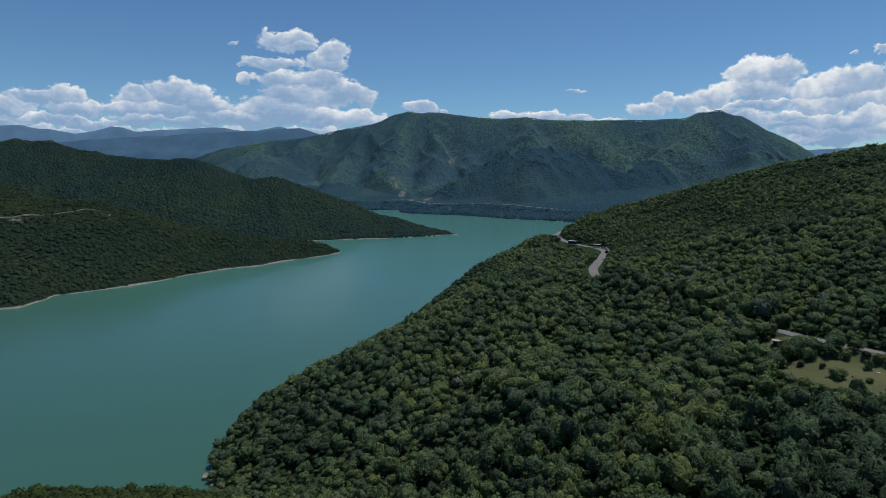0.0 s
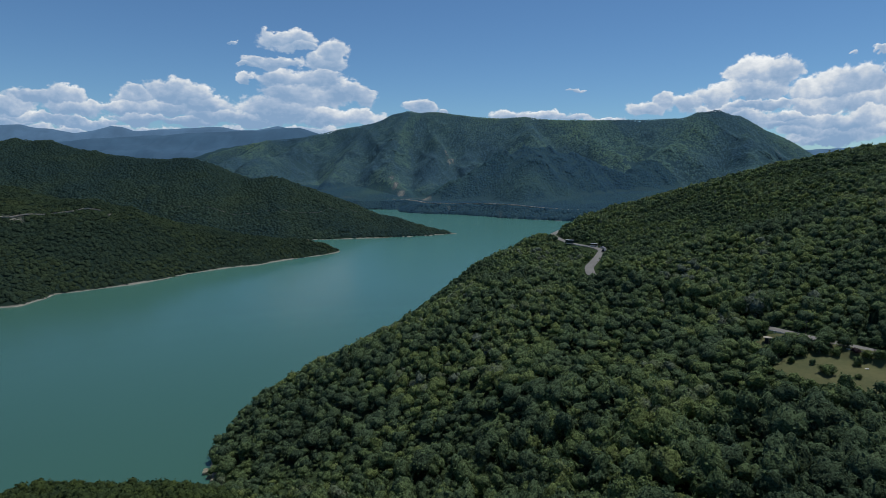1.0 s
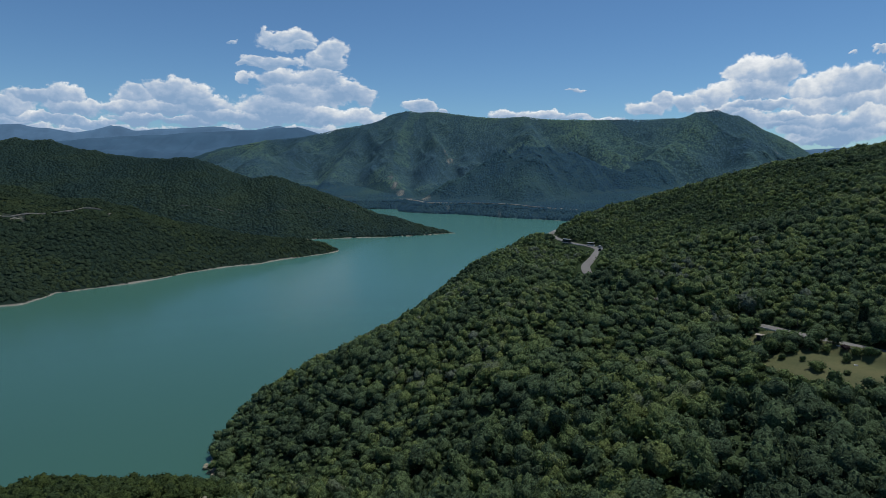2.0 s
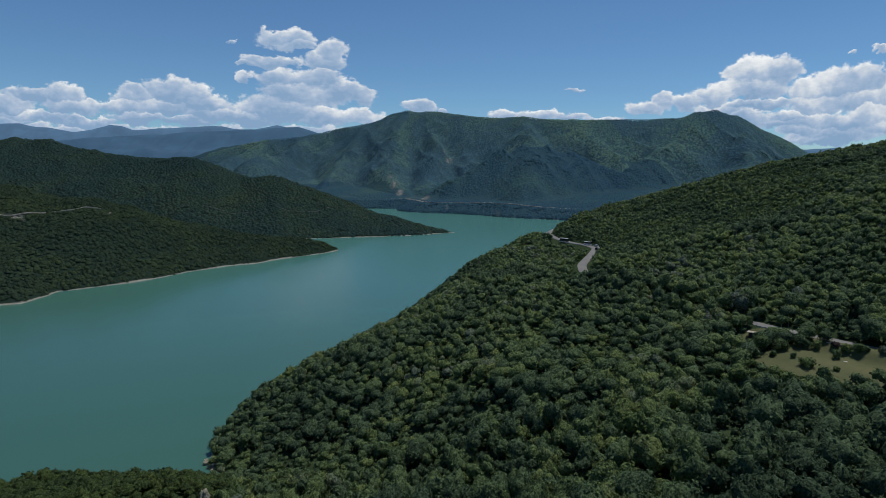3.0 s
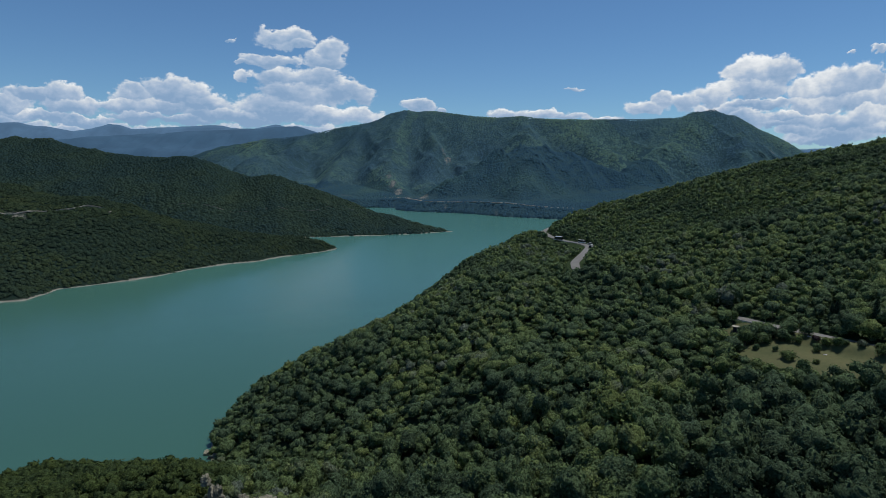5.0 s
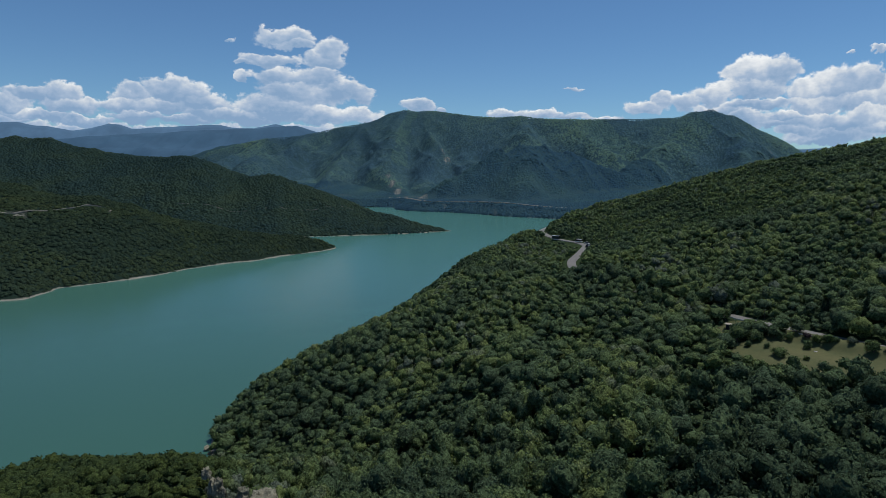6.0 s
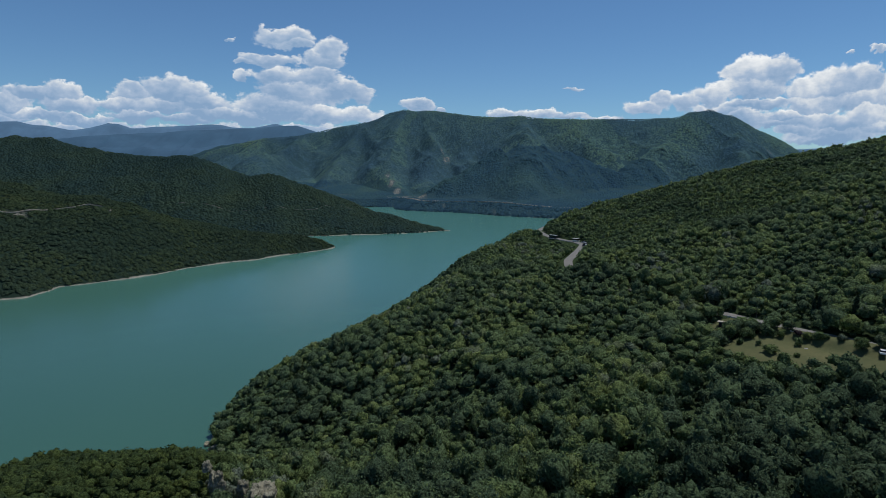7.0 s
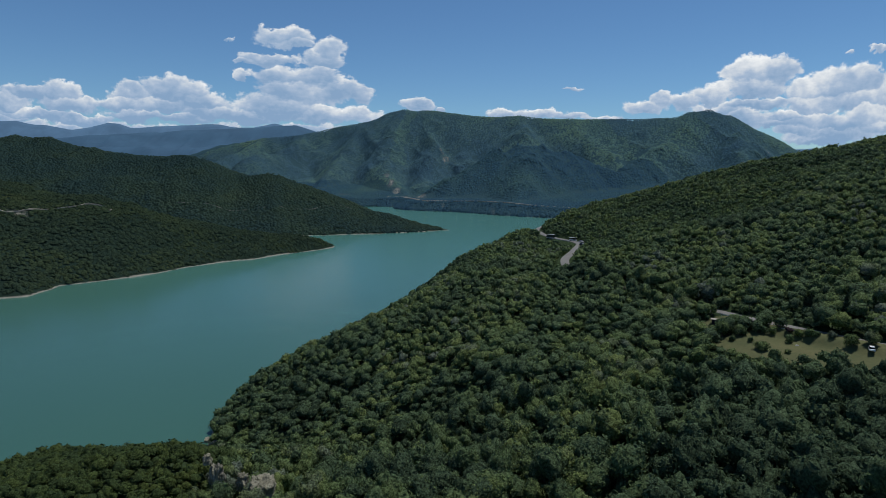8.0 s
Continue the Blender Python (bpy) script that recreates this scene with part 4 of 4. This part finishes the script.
def spire_template(seed):
    """A narrow upright crown, ten metres tall."""
    r = np.random.RandomState(seed)
    n = 420
    h, a = r.uniform(0.05, 1.0, n), r.uniform(0, 2 * math.pi, n)
    wide = 0.95 * np.sin(np.clip(h * 0.85 + 0.14, 0, 1) * math.pi) ** 0.6 * r.uniform(0.75, 1.1, n)
    c = np.stack([wide * np.cos(a), wide * np.sin(a), h * 9.5], -1)
    out = np.stack([np.cos(a), np.sin(a), 0.5 + 0 * a], -1) + r.normal(0, 0.3, (n, 3))
    out /= np.linalg.norm(out, axis=1)[:, None]
    s = np.cross(out, (0, 0, 1.0))
    u = np.cross(s, out)
    q = np.stack([c - s * 0.22, c + u * 0.42, c + s * 0.22, c - u * 0.42], 1).reshape(-1, 3)
    i = np.arange(n)[:, None] * 4
    core, cf = tube([(0, 0, 0.4), (0, 0, 2.5), (0, 0, 6.5), (0, 0, 9.3)], (0.4, 0.75, 0.65, 0.1), 8)
    f = np.concatenate([i + (0, 2, 1), i + (0, 3, 2), cf[:, :3] + len(q), cf[:, (0, 2, 3)] + len(q)])
    return np.concatenate([q, core]), f, np.full(len(f), 0.1)


for k, (x, y, s) in enumerate([(150.2, 203.8, 0.84), (151.8, 203.4, 0.92), (158.5, 192.5, 1.25)]):
    v, f, t = spire_template(k)
    thing = tagged(new("cypress"), "tall narrow dark green cypress by the road", "tree", "cypresses by the road")
    part("trunk", trunk_mesh(60 + k, 3.0), thing, "dark bark")
    part("crown", mesh_from("crown", v, f, LEAF_DARK, t, smooth=True), thing, "dark upright leaves")
    thing.matrix_basis = pose(x, y, ground_at(x, y) - 0.1) @ Matrix.Diagonal((s * 1.1, s * 1.1, s, 1))


# ---- meadow ----
def meadow_sheet(name, poly, label):
    xs, ys = [p[0] for p in poly], [p[1] for p in poly]
    gx, gy = np.arange(min(xs) - 3, max(xs) + 3, 0.5), np.arange(min(ys) - 3, max(ys) + 3, 0.5)
    x, y = np.meshgrid(gx, gy)
    wob = 2.4 * (fractal(x, y, 5, 3) - 0.5)
    inside = in_polygon(x + wob, y - wob, poly)
    f = grid_faces(len(gy), len(gx))
    f = f[inside.ravel()[f].all(1)]
    used, inv = np.unique(f, return_inverse=True)
    z = land(x, y) + 0.34 + 0.05 * fractal(x, y, 2, 2)
    v = np.stack([x, y, z], -1).reshape(-1, 3)[used]
    me = mesh_from(name, v, inv.reshape(f.shape), GRASS, smooth=True)
    return tagged(new(name, me), label, "meadow", kind="structure")


meadow_sheet("meadow", MEADOW, "dry yellowish mown meadow among the trees")
meadow_sheet("meadow_clearing", CLEARING, "small dry grass clearing beside the road")


# ---- rocks ----
def rock_mesh(seed, size, detail=4):
    bm = bmesh.new()
    bmesh.ops.create_icosphere(bm, subdivisions=detail, radius=1)
    off = Vector((seed * 7.1, seed * 3.3, seed * 1.7))
    for v in bm.verts:
        p = v.co.copy()
        strata = 0.07 * math.sin(11 * p.z + 3 * noise.noise(p * 1.3 + off))
        blocky = 0.86 / max(abs(p.x), abs(p.y), abs(p.z)) ** 0.55
        v.co *= blocky + 0.22 * noise.noise(p * 1.5 + off) + 0.20 * noise.noise(p * 3.3 + off) + 0.12 * noise.noise(p * 8 + off) + 0.11 * noise.noise(Vector((p.x * 4.5, p.y * 4.5, p.z * 0.9)) + off) + strata
        if v.co.z < -0.55:
            v.co.z = -0.55 + 0.2 * (v.co.z + 0.55)
    bmesh.ops.scale(bm, vec=size, verts=bm.verts)
    me = bpy.data.meshes.new("rock")
    bm.to_mesh(me)
    bm.free()
    me.materials.append(ROCK)
    return me


ROCKS = [(-54, 127.5, 1.2, 1.1, 1.8, 31.4, "pale square limestone pinnacle rising from the bushes"),
         (-51, 126, 2.1, 1.7, 4.2, 27.2, "pale broken limestone crag below the pinnacle"),
         (-44.5, 126.5, 1.6, 1.5, 3.0, 25.6, "grey limestone crag among the bushes"),
         (-38.4, 123.5, 5.0, 3.6, 4.6, 24.2, "broad rounded limestone outcrop above the lake")]
for k, (x, y, a, b, h, up, label) in enumerate(ROCKS):
    tagged(new("rock_outcrop", rock_mesh(k + 1, (a, b, h), 5)), label, "rock").matrix_basis = pose(x, y, up, 0, 0, 35 * k)
for k, (x, y, s) in enumerate([(-84.5, 205, 1.5), (-85.5, 207.5, 1.1), (-82.5, 202, 1.0), (-89, 229, 1.0), (-88, 226, 0.7), (-80.5, 199.6, 0.8), (-91, 236, 0.8)]):
    tagged(new("shore_rock", rock_mesh(20 + k, (s, s * 0.8, s * 0.8), 3)), "pale rock at the water's edge", "rock", "rocks at the water's edge").matrix_basis = pose(x, y, max(ground_at(x, y), -0.4) + 0.3 * s, 0, 0, 50 * k)


# ---- vehicles and road furniture ----
def box_mesh(name, x, y, z, mat, bevel=0.05, shrink=0.0):
    """A block standing on z = 0 with rounded edges; its top drawn in by shrink."""
    bm = bmesh.new()
    bmesh.ops.create_cube(bm, size=1)
    for v in bm.verts:
        top = shrink if v.co.z > 0 else 0
        v.co = Vector((v.co.x * (x - top * 0.6), v.co.y * (y - top), (v.co.z + 0.5) * z))
    bmesh.ops.bevel(bm, geom=list(bm.edges), offset=bevel, segments=2, affect="EDGES", profile=0.6)
    me = bpy.data.meshes.new(name)
    bm.to_mesh(me)
    bm.free()
    me.materials.append(mat)
    return me


def wheel_mesh(radius, width):
    n = 14
    v, f = tube([(-width / 2, 0, 0), (-width / 2 + 0.02, 0, 0), (width / 2 - 0.02, 0, 0), (width / 2, 0, 0)], (radius * 0.6, radius, radius, radius * 0.6), n)
    v = np.concatenate([v, [(-width / 2, 0, 0), (width / 2, 0, 0)]])
    caps = [(i, (i + 1) % n, 4 * n) for i in range(n)] + [(3 * n + (i + 1) % n, 3 * n + i, 4 * n + 1) for i in range(n)]
    return mesh_from("wheel", v, np.concatenate([f[:, :3], f[:, (0, 2, 3)], np.array(caps)]), TYRE)


def put(ob, x, y, z):
    ob.location = (x, y, z)
    return ob


def make_vehicle(name, paint, label, length, width, height, roof_paint=None, bus=False):
    """Length runs along y."""
    thing = tagged(new(name), label, "bus" if bus else "car", "vehicles by the road")
    waist = height * (0.42 if bus else 0.55)
    put(part("body", box_mesh("body", width, length, waist - 0.28, paint, 0.12), thing, "painted bodywork"), 0, 0, 0.28)
    cab = length * (0.97 if bus else 0.58)
    back = 0.0 if bus else -0.25
    put(part("windows", box_mesh("windows", width - 0.06, cab, height - waist - 0.08, GLASS_DARK, 0.06, 0.08 if bus else 0.6), thing, "dark glass"), 0, back, waist - 0.02)
    put(part("roof", box_mesh("roof", width - (0.06 if bus else 0.42), cab - (0.08 if bus else 0.6), 0.12, roof_paint or paint, 0.05), thing, "painted roof"), 0, back, height - 0.12)
    wheel, rim = wheel_mesh(0.42 if bus else 0.32, 0.22), wheel_mesh(0.24 if bus else 0.2, 0.06)
    rim.materials[0] = STEEL
    for sx in (-1, 1):
        for sy in (-1, 1):
            w1 = put(part("wheel", wheel, thing), sx * (width / 2 - 0.1), sy * length * 0.31, 0.42 if bus else 0.32)
            put(part("rim", rim, w1, "steel rim"), sx * 0.1, 0, 0)
        put(part("headlight", box_mesh("headlight", 0.3, 0.06, 0.16, STEEL, 0.02), thing, "clear headlight"), sx * width * 0.33, length / 2 + 0.01, 0.62)
    return thing


def park(ob, x, y, turn):
    d, high = beside(np.array([x]), np.array([y]), ROAD_LINE)
    z = float(high[0]) + 0.30 if d[0] < 3.2 else ground_at(x, y) + 0.36
    ob.matrix_basis = pose(x, y, z, 0, 0, turn)
    return ob


park(make_vehicle("minibus", DARK_PAINT, "dark minibus with a white roof parked by the road", 6.2, 2.1, 2.6, WHITE_PAINT, True), 90.8, 423.5, 48)
park(make_vehicle("van", WHITE_PAINT, "white van parked by the road above the lake", 5.2, 2.0, 2.3, None, True), 104.5, 410.0, 48)
park(make_vehicle("car", SILVER_PAINT, "silver car parked at the road bend", 4.3, 1.8, 1.5), 108.6, 403.0, 20)
park(make_vehicle("car", WHITE_PAINT, "white car standing at the road bend", 4.3, 1.8, 1.5), 108.0, 395.0, -18)
park(make_vehicle("car", DARK_PAINT, "dark car standing at the road bend", 4.4, 1.8, 1.5), 105.2, 388.5, -18)
park(make_vehicle("car", WHITE_PAINT, "white car parked on the meadow under the trees", 4.3, 1.8, 1.5), 154.2, 171.8, -30)
park(make_vehicle("car", SILVER_PAINT, "silver car on the road beyond the meadow", 4.3, 1.8, 1.5), 166.2, 168.5, 45)


def make_barrier(x0, y0, x1, y1):
    """A low roadside barrier: a rail on posts."""
    length = math.hypot(x1 - x0, y1 - y0)
    thing = tagged(new("crash_barrier"), "pale steel crash barrier along the road edge", "barrier", "roadside barriers")
    put(part("rail", box_mesh("rail", length, 0.12, 0.34, STEEL, 0.05), thing), 0, 0, 0.42)
    post = box_mesh("post", 0.12, 0.12, 0.9, STEEL, 0.02)
    n = max(2, int(length / 2.5))
    for k in range(n):
        put(part("post", post, thing), (k / (n - 1) - 0.5) * (length - 0.4), 0.1, -0.1)
    cx, cy = (x0 + x1) / 2, (y0 + y1) / 2
    thing.matrix_basis = pose(cx, cy, ground_at(cx, cy) + 0.1, 0, 0, math.degrees(math.atan2(y1 - y0, x1 - x0)))


for p, q in (((87.5, 425.5), (93.5, 416.5)), ((93.5, 416.5), (100.5, 406.5)), ((115.5, 219.5), (121.5, 212.3)), ((121.5, 212.3), (127.0, 205.0)), ((136.0, 194.3), (141.0, 188.2))):
    make_barrier(*p, *q)


def make_shed():
    thing = tagged(new("roadside_shed"), "small dark shed with a pale flat roof at the lay-by", "shed")
    part("wall", box_mesh("wall", 2.4, 2.0, 2.0, DARK_PAINT, 0.03), thing, "dark timber walls")
    put(part("roof", box_mesh("roof", 3.0, 2.4, 0.16, EARTH, 0.03), thing, "pale flat roof"), -0.3, 0, 2.0)
    door = put(part("door", box_mesh("door", 0.8, 0.06, 1.8, BARK, 0.01), thing, "brown door"), 0.3, -1.02, 0.05)
    put(part("handle", box_mesh("handle", 0.12, 0.06, 0.04, STEEL, 0.01), door), 0.28, -0.05, 0.9)
    thing.matrix_basis = pose(117.5, 208.0, ground_at(117.5, 208.0) + 0.1, 0, 0, -38)


def make_pole():
    thing = tagged(new("utility_pole"), "thin grey wooden utility pole beside the road", "pole")
    v, f = tube([(0, 0, -0.3), (0, 0, 2.5), (0, 0, 5)], (0.09, 0.08, 0.06), 8)
    part("post", mesh_from("post", v, f, BARK, smooth=True), thing)
    put(part("crossarm", box_mesh("crossarm", 1.5, 0.08, 0.08, BARK, 0.02), thing), 0, 0, 4.5)
    for s in (-0.65, 0, 0.65):
        put(part("insulator", box_mesh("insulator", 0.09, 0.09, 0.18, PALE_WALL, 0.02), thing), s, 0, 4.6)
    thing.matrix_basis = pose(131.5, 209.8, ground_at(131.5, 209.8), 0, 0, 40)


make_shed()
make_pole()
board = tagged(new("picnic_board", box_mesh("picnic_board", 1.1, 0.5, 0.2, WHITE_PAINT, 0.04)), "small white board lying on the dry grass", "board")
board.matrix_basis = pose(136.1, 183.9, ground_at(136.1, 183.9) + 0.36, 0, 0, -25)
